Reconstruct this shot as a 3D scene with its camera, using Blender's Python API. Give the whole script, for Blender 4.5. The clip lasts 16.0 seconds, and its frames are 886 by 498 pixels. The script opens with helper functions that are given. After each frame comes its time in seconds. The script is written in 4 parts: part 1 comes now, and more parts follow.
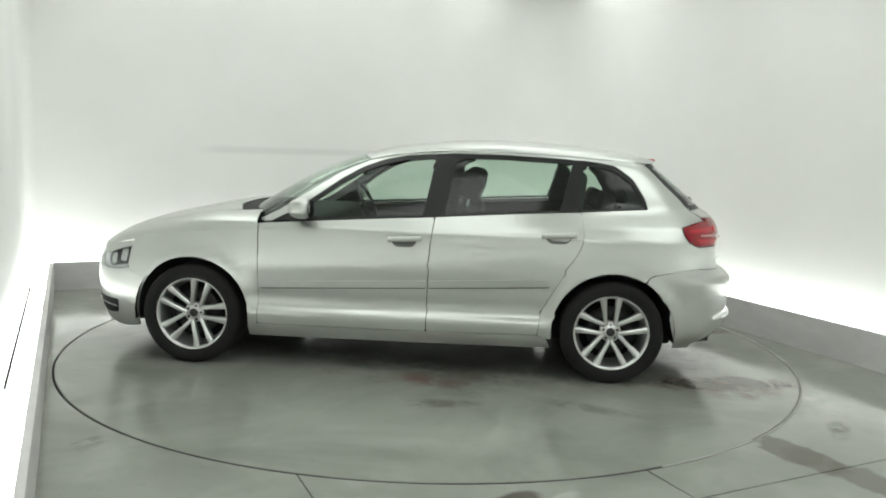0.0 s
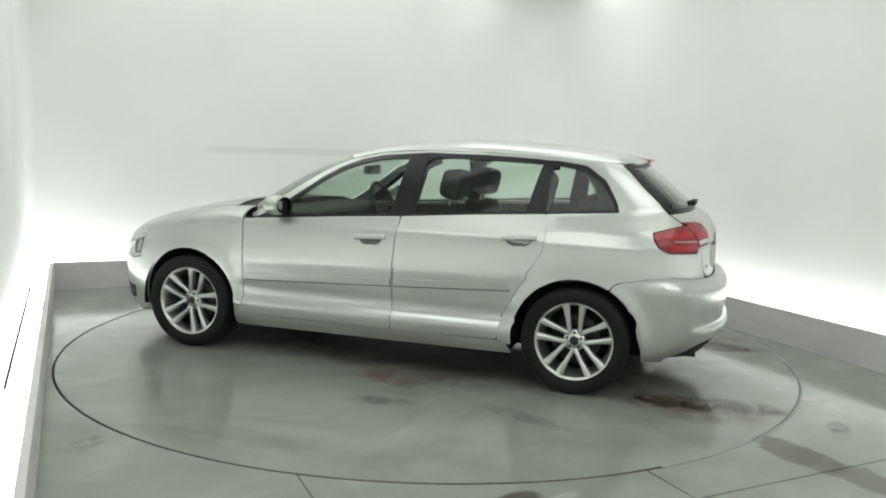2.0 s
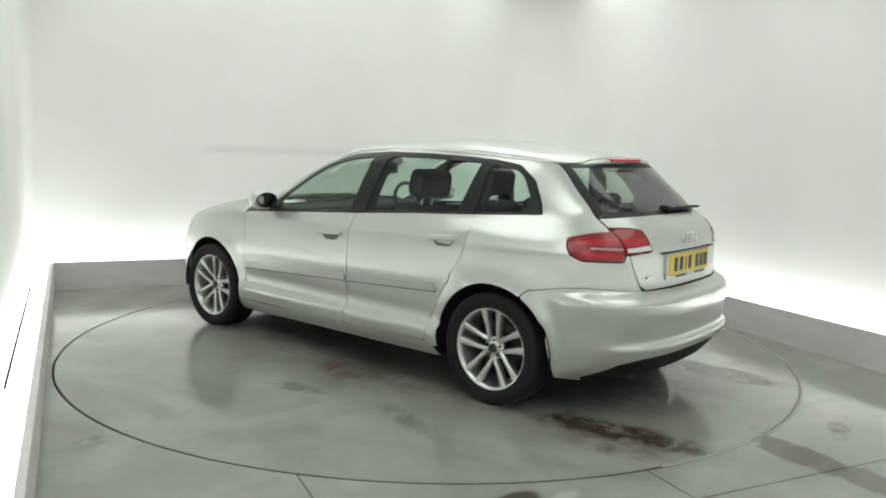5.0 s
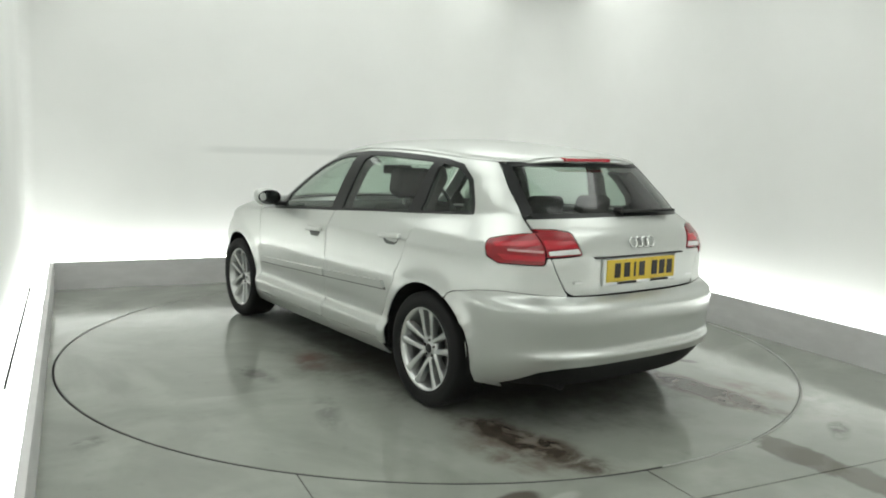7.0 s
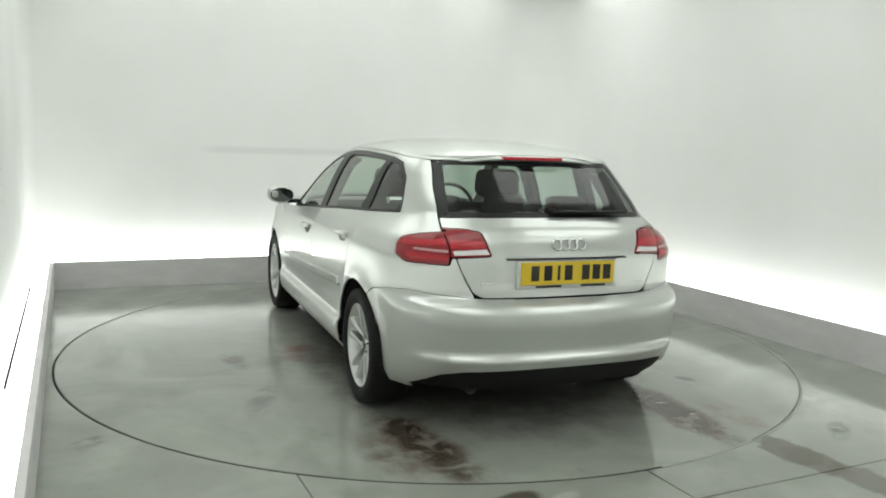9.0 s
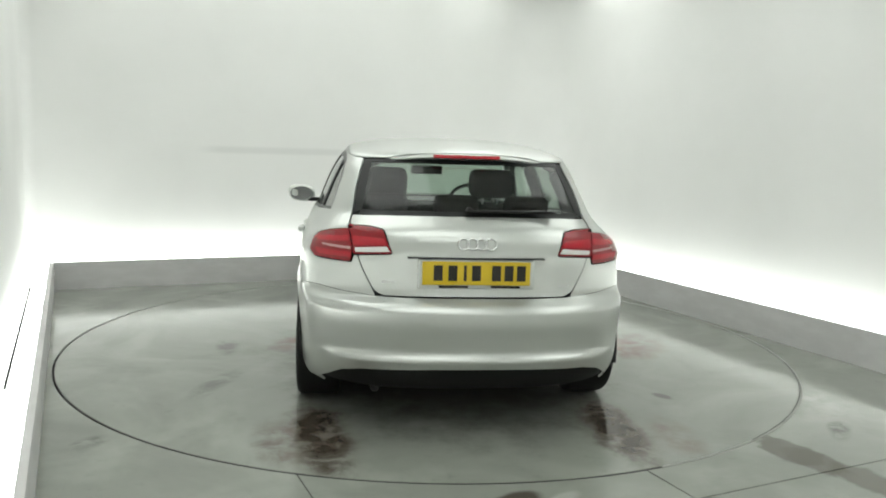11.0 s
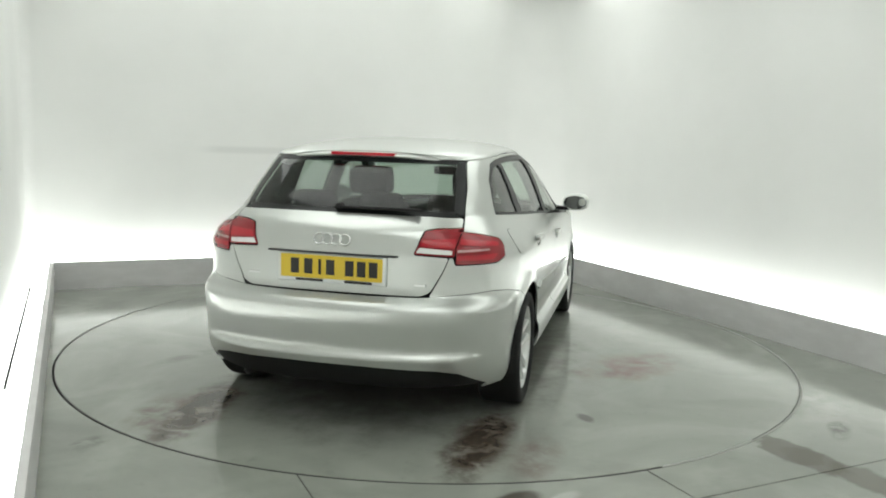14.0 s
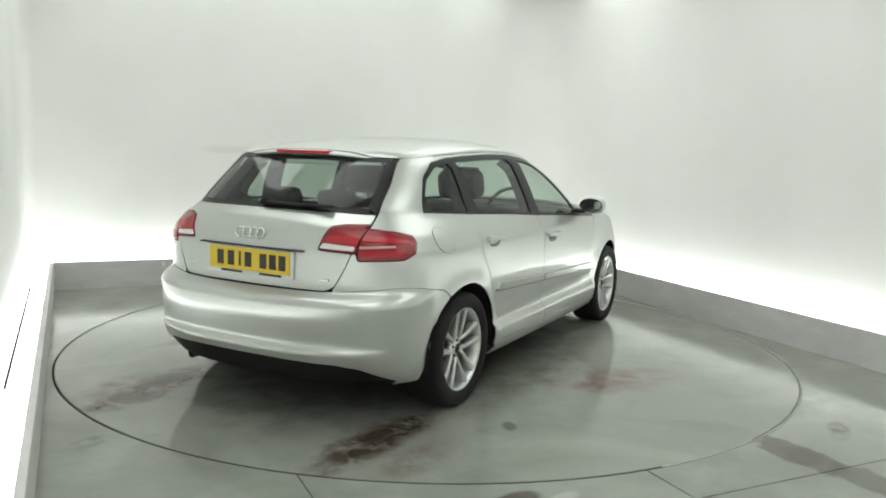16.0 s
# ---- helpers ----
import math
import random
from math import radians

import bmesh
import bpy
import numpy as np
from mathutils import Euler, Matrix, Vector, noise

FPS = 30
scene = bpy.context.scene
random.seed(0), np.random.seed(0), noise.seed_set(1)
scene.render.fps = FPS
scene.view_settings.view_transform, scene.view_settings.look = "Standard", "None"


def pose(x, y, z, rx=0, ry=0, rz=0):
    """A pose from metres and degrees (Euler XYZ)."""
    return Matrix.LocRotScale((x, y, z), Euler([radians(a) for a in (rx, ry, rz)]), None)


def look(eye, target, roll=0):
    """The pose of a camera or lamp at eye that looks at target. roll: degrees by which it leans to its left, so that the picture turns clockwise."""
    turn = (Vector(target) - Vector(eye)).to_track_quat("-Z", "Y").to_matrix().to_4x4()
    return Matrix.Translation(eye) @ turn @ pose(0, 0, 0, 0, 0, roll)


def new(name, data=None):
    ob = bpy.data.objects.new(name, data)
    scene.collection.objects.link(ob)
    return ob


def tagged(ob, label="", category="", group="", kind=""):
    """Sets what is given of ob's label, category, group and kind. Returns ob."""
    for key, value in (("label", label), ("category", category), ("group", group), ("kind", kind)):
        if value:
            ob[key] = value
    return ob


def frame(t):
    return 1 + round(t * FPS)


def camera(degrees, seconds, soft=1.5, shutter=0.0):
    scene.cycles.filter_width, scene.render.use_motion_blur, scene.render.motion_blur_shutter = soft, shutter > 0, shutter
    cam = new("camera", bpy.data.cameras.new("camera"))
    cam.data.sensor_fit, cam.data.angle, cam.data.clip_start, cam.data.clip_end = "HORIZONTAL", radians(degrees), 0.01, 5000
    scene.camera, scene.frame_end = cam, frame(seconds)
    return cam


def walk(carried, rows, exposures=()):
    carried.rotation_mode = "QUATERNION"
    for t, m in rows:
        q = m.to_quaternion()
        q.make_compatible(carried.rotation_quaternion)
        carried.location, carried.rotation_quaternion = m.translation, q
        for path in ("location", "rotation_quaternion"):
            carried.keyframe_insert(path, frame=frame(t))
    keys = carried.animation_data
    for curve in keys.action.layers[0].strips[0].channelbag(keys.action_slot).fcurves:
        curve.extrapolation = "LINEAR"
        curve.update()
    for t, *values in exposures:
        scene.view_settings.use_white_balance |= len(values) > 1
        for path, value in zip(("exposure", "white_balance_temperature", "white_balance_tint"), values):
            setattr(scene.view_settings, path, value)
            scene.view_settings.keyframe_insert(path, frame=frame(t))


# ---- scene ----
cam = camera(58.49, 16.0, soft=1.9)
# room axes: x across, y deep, origin on the turntable's axis
TURN = 25.3
EYE = Matrix.Rotation(radians(-TURN), 4, "Z") @ Vector((0.0715, -5.583, 1.397))
AIM = Matrix.Rotation(radians(-TURN), 4, "Z") @ Vector((0.0715, -5.583 + math.cos(radians(7.48)), 1.397 - math.sin(radians(7.48))))
walk(cam, [(0, look(EYE, AIM, 1.79)), (16, look(EYE, AIM, 1.79))], [(0, 0.0), (16, 0.0)])

# ---- light ----
world = bpy.data.worlds.new("world")
scene.world = world
world.use_nodes = True
world.node_tree.nodes["Background"].inputs[0].default_value = (0.9, 1.0, 0.93, 1)
world.node_tree.nodes["Background"].inputs[1].default_value = 0.02
LED = (0.955, 1.0, 0.95)
STRIP_LIGHT = 2.6
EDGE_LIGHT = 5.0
CEILING_LIGHT = 1.7


# ---- materials ----
def material(name, color=(0.8, 0.8, 0.8), rough=0.5, metal=0.0, coat=0.0, emit=None, strength=0.0, spec=0.5):
    m = bpy.data.materials.new(name)
    m.use_nodes = True
    b = m.node_tree.nodes["Principled BSDF"]
    b.inputs["Base Color"].default_value = (*color, 1)
    b.inputs["Roughness"].default_value = rough
    b.inputs["Metallic"].default_value = metal
    b.inputs["Coat Weight"].default_value = coat
    b.inputs["Coat Roughness"].default_value = 0.04
    b.inputs["Specular IOR Level"].default_value = spec
    if emit:
        b.inputs["Emission Color"].default_value = (*emit, 1)
        b.inputs["Emission Strength"].default_value = strength
    return m


class Nodes:
    """Short ways to wire a material's nodes."""

    def __init__(self, m):
        self.m, self.t = m, m.node_tree
        self.bsdf = self.t.nodes["Principled BSDF"]
        self.coord = self.t.nodes.new("ShaderNodeTexCoord").outputs["Object"]

    def put(self, node, socket, value):
        if hasattr(value, "is_linked"):
            self.t.links.new(value, node.inputs[socket])
        else:
            node.inputs[socket].default_value = value

    def noise(self, scale, detail=4.0, rough=0.55, stretch=None, distort=0.0):
        n = self.t.nodes.new("ShaderNodeTexNoise")
        v = self.coord
        if stretch:
            k = self.t.nodes.new("ShaderNodeMapping")
            k.inputs["Scale"].default_value = stretch
            self.t.links.new(v, k.inputs["Vector"])
            v = k.outputs[0]
        self.t.links.new(v, n.inputs["Vector"])
        self.put(n, "Scale", scale), self.put(n, "Detail", detail), self.put(n, "Roughness", rough), self.put(n, "Distortion", distort)
        return n.outputs["Fac"]

    def span(self, v, a, b, lo=0.0, hi=1.0):
        n = self.t.nodes.new("ShaderNodeMapRange")
        n.interpolation_type = "SMOOTHSTEP"
        for s, x in zip(("Value", "From Min", "From Max", "To Min", "To Max"), (v, a, b, lo, hi)):
            self.put(n, s, x)
        return n.outputs[0]

    def math(self, op, a, b=0.0):
        n = self.t.nodes.new("ShaderNodeMath")
        n.operation = op
        self.put(n, 0, a), self.put(n, 1, b)
        return n.outputs[0]

    def mix(self, fac, a, b):
        n = self.t.nodes.new("ShaderNodeMix")
        n.data_type = "RGBA"
        self.put(n, 0, fac), self.put(n, 6, a if hasattr(a, "is_linked") else (*a, 1)), self.put(n, 7, b if hasattr(b, "is_linked") else (*b, 1))
        return n.outputs[2]

    def blot(self, x, y, rx, ry, turn=0.0, soft=1.0, wobble=0.0):
        """A soft-edged oval patch on the ground plane, with an uneven rim."""
        k = self.t.nodes.new("ShaderNodeMapping")
        k.vector_type = "TEXTURE"
        k.inputs["Location"].default_value = (x, y, 0)
        k.inputs["Rotation"].default_value = (0, 0, radians(turn))
        k.inputs["Scale"].default_value = (rx, ry, 1e3)
        self.t.links.new(self.coord, k.inputs["Vector"])
        d = self.t.nodes.new("ShaderNodeVectorMath")
        d.operation = "LENGTH"
        self.t.links.new(k.outputs[0], d.inputs[0])
        v = d.outputs["Value"]
        if wobble:
            v = self.math("ADD", v, self.math("MULTIPLY", self.math("SUBTRACT", self.noise(6.0, 6.0, 0.65), 0.5), wobble))
        return self.span(v, 1.0 - soft, 1.0, 1.0, 0.0)

    def bump(self, height, strength, distance):
        n = self.t.nodes.new("ShaderNodeBump")
        self.put(n, "Strength", strength), self.put(n, "Distance", distance), self.put(n, "Height", height)
        self.t.links.new(n.outputs[0], self.bsdf.inputs["Normal"])

    def color(self, v):
        self.t.links.new(v, self.bsdf.inputs["Base Color"])

    def rough(self, v):
        self.t.links.new(v, self.bsdf.inputs["Roughness"])


def worn_floor(name, tint, blots):
    """Grey painted floor: cloudy, damp in places, with the stains and painted shade given as (mask, colour, strength,
    roughness or None).
    """
    m = material(name, tint, 0.3)
    n = Nodes(m)
    cloud, grain, fine = n.noise(1.1, 5.0, 0.6, distort=0.6), n.noise(9.0, 6.0, 0.65), n.noise(120.0, 2.0)
    col = n.mix(n.span(cloud, 0.35, 0.65), [c * 0.90 for c in tint], [c * 1.07 for c in tint])
    col = n.mix(n.math("MULTIPLY", n.span(grain, 0.55, 0.75), 0.35), col, [c * 0.72 for c in tint])
    rough = n.math("ADD", n.span(cloud, 0.3, 0.7, 0.085, 0.18), n.span(grain, 0.35, 0.75, 0.0, 0.06))
    for args, stain_or_shade, strength, patchy in blots:
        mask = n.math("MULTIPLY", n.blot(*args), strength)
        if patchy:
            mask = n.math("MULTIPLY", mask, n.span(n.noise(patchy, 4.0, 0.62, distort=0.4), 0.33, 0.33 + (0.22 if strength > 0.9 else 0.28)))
        col = n.mix(mask, col, stain_or_shade)
    # a film of water, glossier and a little darker, with uneven shores
    wet = n.span(n.noise(1.2, 3.0, 0.55, distort=0.8), 0.42, 0.60)
    col = n.mix(n.math("MULTIPLY", wet, 0.16), col, (0.06, 0.06, 0.05))
    rough = n.math("MULTIPLY", rough, n.span(wet, 0.0, 1.0, 1.12, 0.62))
    n.color(col)
    n.rough(rough)
    n.bump(n.math("ADD", n.math("MULTIPLY", grain, 0.7), n.math("MULTIPLY", fine, 0.1)), 0.10, 0.004)
    return m


FLOOR_TINT = (0.285, 0.30, 0.268)
BROWN, RED, PALE, DARK = (0.058, 0.044, 0.033), (0.19, 0.115, 0.095), (0.42, 0.43, 0.39), (0.085, 0.085, 0.075)
floor_mat = worn_floor("painted_floor", FLOOR_TINT, [
    ((0.755, -2.52, 0.22, 0.13, 86, 0.25, 1.1), (0.078, 0.073, 0.053), 0.8, 0),
    ((0.765, -2.66, 0.20, 0.12, 86, 0.3, 1.1), (0.088, 0.082, 0.061), 0.75, 0),
    ((0.80, -2.88, 0.24, 0.12, 86, 0.3, 1.1), (0.088, 0.082, 0.061), 0.75, 0),
    ((-0.74, -2.50, 0.14, 0.08, 10, 0.4, 0.6), BROWN, 0.85, 0),
    ((-0.56, -2.56, 0.13, 0.05, 20, 0.6, 0.6), PALE, 0.7, 0),
    ((-2.28, -1.27, 0.12, 0.08, 40, 0.6, 0.8), DARK, 0.5, 14.0),
    ((1.45, -2.10, 0.45, 0.28, 60, 0.8, 0.8), PALE, 0.8, 7.0),
    ((2.25, -0.95, 0.30, 0.07, 80, 0.7, 0.7), DARK, 0.6, 8.0),
    ((1.24, -2.40, 0.20, 0.07, 40, 0.6, 0.9), DARK, 0.85, 12.0),
    ((0.20, -2.62, 0.30, 0.18, 20, 0.8, 0.8), PALE, 0.3, 4.0),
    ((-2.2, 1.6, 0.35, 0.12, 10, 0.8, 0.8), PALE, 0.3, 4.0)])
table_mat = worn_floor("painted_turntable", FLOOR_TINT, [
    # oval darkened under the car: damp plus the car's dark reflection, painted in
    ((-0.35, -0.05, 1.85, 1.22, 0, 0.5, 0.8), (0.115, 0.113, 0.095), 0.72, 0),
    ((-1.84, 0.74, 0.66, 0.24, 8, 0.8, 0.8), (0.17, 0.14, 0.115), 0.75, 0),
    ((-1.84, -0.75, 0.62, 0.22, -2, 0.8, 0.8), (0.16, 0.13, 0.11), 0.75, 0),
    ((-1.86, 0.74, 0.62, 0.17, 8, 0.6, 0.9), BROWN, 1.0, 8.0),
    ((-1.84, -0.74, 0.60, 0.16, -2, 0.6, 0.9), BROWN, 1.0, 8.0),
    # brown-dark damp beside the car, with its reflection painted into the colour
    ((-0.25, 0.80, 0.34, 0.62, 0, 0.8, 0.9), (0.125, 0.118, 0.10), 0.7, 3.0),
    ((-0.20, 1.40, 0.24, 0.10, 10, 0.7, 0.9), DARK, 0.6, 7.0),
    ((-1.33, -1.20, 0.09, 0.05, 30, 0.6, 0.9), DARK, 0.7, 0),
    ((-1.95, 0.92, 0.42, 0.16, 10, 0.8, 0.8), (0.14, 0.10, 0.08), 0.8, 5.0),
    ((-1.95, -1.02, 0.40, 0.15, 0, 0.8, 0.8), (0.16, 0.115, 0.10), 0.7, 5.0),
    ((-0.22, -1.42, 0.62, 0.34, -30, 0.95, 0.8), RED, 0.9, 2.5),
    ((-0.05, 0.98, 0.34, 0.18, -20, 0.95, 0.8), RED, 0.8, 3.0),
    ((0.75, -1.35, 0.75, 0.35, 10, 0.8, 0.9), PALE, 0.35, 3.0),
    ((-1.0, 1.35, 0.40, 0.10, -20, 0.8, 0.9), DARK, 0.5, 6.0)])


joint_strip_mat = material("packed_grey_dirt", (0.24, 0.25, 0.225), 0.35)


def wall_material():
    m = material("white_wall_paint", (0.80, 0.80, 0.785), 0.6)
    n = Nodes(m)
    big, small = n.noise(0.7, 4.0), n.noise(60.0, 3.0)
    col = n.mix(n.span(big, 0.3, 0.7), (0.775, 0.775, 0.76), (0.82, 0.82, 0.805))
    # a long faint grey bar along the back wall
    sep = n.t.nodes.new("ShaderNodeSeparateXYZ")
    n.t.links.new(n.coord, sep.inputs[0])
    x, y, z = sep.outputs
    bar = n.math("MULTIPLY", n.span(n.math("ABSOLUTE", n.math("SUBTRACT", z, 1.285)), 0.012, 0.05, 1.0, 0.0), n.span(x, -1.25, -0.95))
    bar = n.math("MULTIPLY", n.math("MULTIPLY", bar, n.span(x, 0.3, 0.9, 1.0, 0.0)), n.span(y, 2.8, 2.9))
    n.color(n.mix(n.math("MULTIPLY", bar, 0.22), col, (0.40, 0.41, 0.40)))
    n.bump(small, 0.06, 0.002)
    return m


wall_mat = wall_material()


def upstand_material():
    m = material("grey_upstand_paint", (0.60, 0.59, 0.59), 0.5)
    n = Nodes(m)
    a, b = n.noise(3.0, 5.0, 0.6, stretch=(1, 1, 3)), n.noise(40.0, 4.0)
    n.color(n.mix(n.span(a, 0.35, 0.7), (0.565, 0.555, 0.555), (0.635, 0.625, 0.625)))
    n.bump(b, 0.08, 0.002)
    return m


upstand_mat = upstand_material()
rim_mat = material("pale_edge_trim", (0.60, 0.63, 0.59), 0.4)
dark_gap = material("dark_gap", (0.012, 0.012, 0.012), 0.8)
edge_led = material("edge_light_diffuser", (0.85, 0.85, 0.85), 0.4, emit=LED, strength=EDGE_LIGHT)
strip_led = material("strip_light_diffuser", (0.85, 0.85, 0.85), 0.4, emit=LED, strength=STRIP_LIGHT)
ceiling_led = material("ceiling_light_diffuser", (0.85, 0.85, 0.85), 0.4, emit=LED, strength=CEILING_LIGHT)
ceiling_mat = material("white_ceiling_paint", (0.78, 0.79, 0.77), 0.7)


# ---- mesh helpers ----
def finish(name, bm, mat, smooth=False):
    me = bpy.data.meshes.new(name)
    if smooth:
        for f in bm.faces:
            f.smooth = True
    bm.to_mesh(me)
    bm.free()
    kept = me.attributes.get("true_normal")
    if kept:
        own = [v.vector.copy() for v in kept.data]
        loops = []
        for p in me.polygons:
            loops += [own[i] if own[i].length > 0.5 else p.normal.copy() for i in p.vertices]
        me.normals_split_custom_set(loops)
    for m in mat if isinstance(mat, (list, tuple)) else [mat]:
        me.materials.append(m)
    return me


def part(name, bm, mat, parent, label="", smooth=False):
    """Links a bmesh as one mesh object under a thing or a part."""
    ob = new(name, finish(name, bm, mat, smooth))
    ob.parent = parent
    return tagged(ob, label)


def box_bm(x0, x1, y0, y1, z0, z1, bevel=0.0, bm=None):
    b = bmesh.new()
    bmesh.ops.create_cube(b, size=1, matrix=Matrix.Translation(((x0 + x1) / 2, (y0 + y1) / 2, (z0 + z1) / 2)) @ Matrix.Diagonal((x1 - x0, y1 - y0, z1 - z0, 1)))
    if bevel:
        bmesh.ops.bevel(b, geom=b.edges[:], offset=bevel, segments=3, profile=0.5, affect="EDGES", clamp_overlap=True)
    if bm is None:
        return b
    return join_bm(bm, b)


def join_bm(bm, other):
    me = bpy.data.meshes.new("join")
    other.to_mesh(me)
    other.free()
    bm.from_mesh(me)
    bpy.data.meshes.remove(me)
    return bm


def moved(bm, m):
    bmesh.ops.transform(bm, matrix=m, verts=bm.verts)
    return bm


def lathe_bm(profile, segments=48, axis="Y"):
    """Turns (radius, along) pairs round the axis; the last joins the first when they are equal."""
    bm = bmesh.new()
    rings = []
    for i in range(segments):
        a = 2 * math.pi * i / segments
        rings.append([bm.verts.new((r * math.cos(a), h, r * math.sin(a))) for r, h in profile])
    for i in range(segments):
        p, q = rings[i], rings[(i + 1) % segments]
        for j in range(len(profile) - 1):
            bm.faces.new((p[j], p[j + 1], q[j + 1], q[j]))
    bmesh.ops.remove_doubles(bm, verts=bm.verts[:], dist=1e-6)
    bmesh.ops.recalc_face_normals(bm, faces=bm.faces[:])
    return bm


def prism_bm(pts, z0, z1):
    bm = bmesh.new()
    f = bm.faces.new([bm.verts.new((x, y, z0)) for x, y in pts])
    top = bmesh.ops.extrude_face_region(bm, geom=[f])
    bmesh.ops.translate(bm, vec=(0, 0, z1 - z0), verts=[v for v in top["geom"] if isinstance(v, bmesh.types.BMVert)])
    bmesh.ops.triangulate(bm, faces=[f for f in bm.faces if len(f.verts) > 4])
    bmesh.ops.recalc_face_normals(bm, faces=bm.faces[:])
    return bm


# ---- the studio ----
HALF, BACK, FRONT, TALL = 2.48, 2.70, -6.4, 3.12
R_HOLE, R_TABLE = 2.454, 2.445


def arc(a0, a1, r, n):
    return [(r * math.cos(radians(a0 + (a1 - a0) * i / n)), r * math.sin(radians(a0 + (a1 - a0) * i / n))) for i in range(n + 1)]


def studio():
    floor = tagged(new("floor", finish("floor", box_bm(-3.0, 3.1, -6.7, 3.3, -0.15, -0.03), dark_gap)), "grey painted concrete floor slabs with damp stains", "floor", kind="structure")
    a_left = math.degrees(math.atan2(-math.sqrt(R_HOLE ** 2 - 1.493 ** 2), -1.493))
    a_mid = math.degrees(math.atan2(-math.sqrt(R_HOLE ** 2 - 0.05 ** 2), -0.05))
    slabs = [
        [(-HALF, FRONT), (-1.493, FRONT)] + arc(a_left, -270, R_HOLE, 90) + [(0, BACK), (-HALF, BACK)],
        [(0.0005, BACK), (HALF, BACK), (HALF, -2.757), (-0.046, -2.757)] + arc(a_mid + 0.1, 90, R_HOLE, 90),
        [(-1.487, FRONT), (HALF, FRONT), (HALF, -2.764), (-0.053, -2.764)] + arc(a_mid - 0.1, a_left + 0.15, R_HOLE, 24)]
    for s in slabs:
        part("floor_slab", prism_bm(s, -0.03, 0.0), floor_mat, floor)
    # strips over the turntable joint: filled stretches, and a right-hand one that paints glare
    for a0, a1, inner in ((-89.0, -73.5, R_TABLE - 0.0065), (-73.3, -33.2, R_TABLE - 0.0005), (-33.0, 28.0, R_TABLE - 0.0065)):
        ring = arc(a0, a1, R_HOLE + 0.002, 40) + arc(a1, a0, inner, 40)
        part("joint_filler", prism_bm(ring, -0.02, 0.0012), joint_strip_mat, floor, "grey dirt filling the turntable joint")
    # low upstand round the floor, with a pale cap; its unseen front run is added
    for name, (x0, x1, y0, y1) in {"upstand_left": (-HALF - 0.035, -HALF, FRONT, BACK + 0.035), "upstand_back": (-HALF + 0.001, HALF - 0.001, BACK, BACK + 0.035),
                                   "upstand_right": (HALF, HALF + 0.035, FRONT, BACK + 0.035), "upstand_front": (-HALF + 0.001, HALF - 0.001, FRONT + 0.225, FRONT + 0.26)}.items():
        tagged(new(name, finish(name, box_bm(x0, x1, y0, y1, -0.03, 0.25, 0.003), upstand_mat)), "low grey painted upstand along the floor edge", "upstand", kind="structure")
    # glowing diffusers behind the upstand; the unseen front one is added to brighten the car
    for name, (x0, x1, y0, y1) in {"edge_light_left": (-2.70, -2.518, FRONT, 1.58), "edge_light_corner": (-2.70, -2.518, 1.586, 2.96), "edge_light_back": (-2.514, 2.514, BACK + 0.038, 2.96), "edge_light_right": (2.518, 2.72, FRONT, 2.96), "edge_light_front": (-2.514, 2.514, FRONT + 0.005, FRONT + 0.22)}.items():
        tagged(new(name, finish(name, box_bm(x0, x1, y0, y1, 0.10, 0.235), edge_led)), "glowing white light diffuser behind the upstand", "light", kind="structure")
    tagged(new("light_joint", finish("light_joint", box_bm(-2.627, -2.613, -1.1, 1.58, 0.20, 0.238), dark_gap)), "thin dark joint in the light diffuser", "joint", kind="structure")
    # one wall sheet with rounded corners
    path = []
    for cx, cy, r, a0 in ((-2.70, 2.96, 0.10, 180), (2.72, 2.96, 0.55, 90)):
        sx = 1 if cx < 0 else -1
        for i in range(13):
            a = radians(a0 - 90 * i / 12)
            path.append((cx + sx * r + r * math.cos(a), cy - r + r * math.sin(a)))
    path = [(-2.70, FRONT)] + path + [(2.72, FRONT)]
    for name, pts in {"wall_back": path}.items():
        bm = bmesh.new()
        rows = []
        for i, (x, y) in enumerate(pts):
            p, q = Vector(pts[max(i - 1, 0)]), Vector(pts[min(i + 1, len(pts) - 1)])
            d = (q - p).normalized()
            o = Vector((x, y)) + 0.1 * Vector((-d.y, d.x))
            rows.append([bm.verts.new(c) for c in ((x, y, 0), (x, y, TALL), (o.x, o.y, TALL), (o.x, o.y, 0))])
        for a, b in zip(rows, rows[1:]):
            for k in range(4):
                bm.faces.new((a[k], a[(k + 1) % 4], b[(k + 1) % 4], b[k]))
        bm.faces.new(rows[0]), bm.faces.new(rows[-1])
        bmesh.ops.recalc_face_normals(bm, faces=bm.faces[:])
        ob = tagged(new(name, finish(name, bm, wall_mat, True)), "plain white curved studio wall", "wall", kind="structure")
        for e in ob.data.edges:
            a, b = (ob.data.vertices[i].co for i in e.vertices)
            e.use_edge_sharp = abs(a.z - b.z) < 0.01
    tagged(new("wall_front", finish("wall_front", box_bm(-2.8, 2.82, FRONT - 0.1, FRONT, 0, TALL), wall_mat)), "plain white studio wall", "wall", kind="structure")
    tagged(new("ceiling", finish("ceiling", box_bm(-2.8, 2.82, FRONT - 0.1, 3.06, TALL, TALL + 0.1), ceiling_mat)), "plain white studio ceiling", "ceiling", kind="structure")
    # ceiling light panels and the strips along the ceiling's edge
    frame_mat = material("white_light_frame", (0.75, 0.75, 0.75), 0.4)
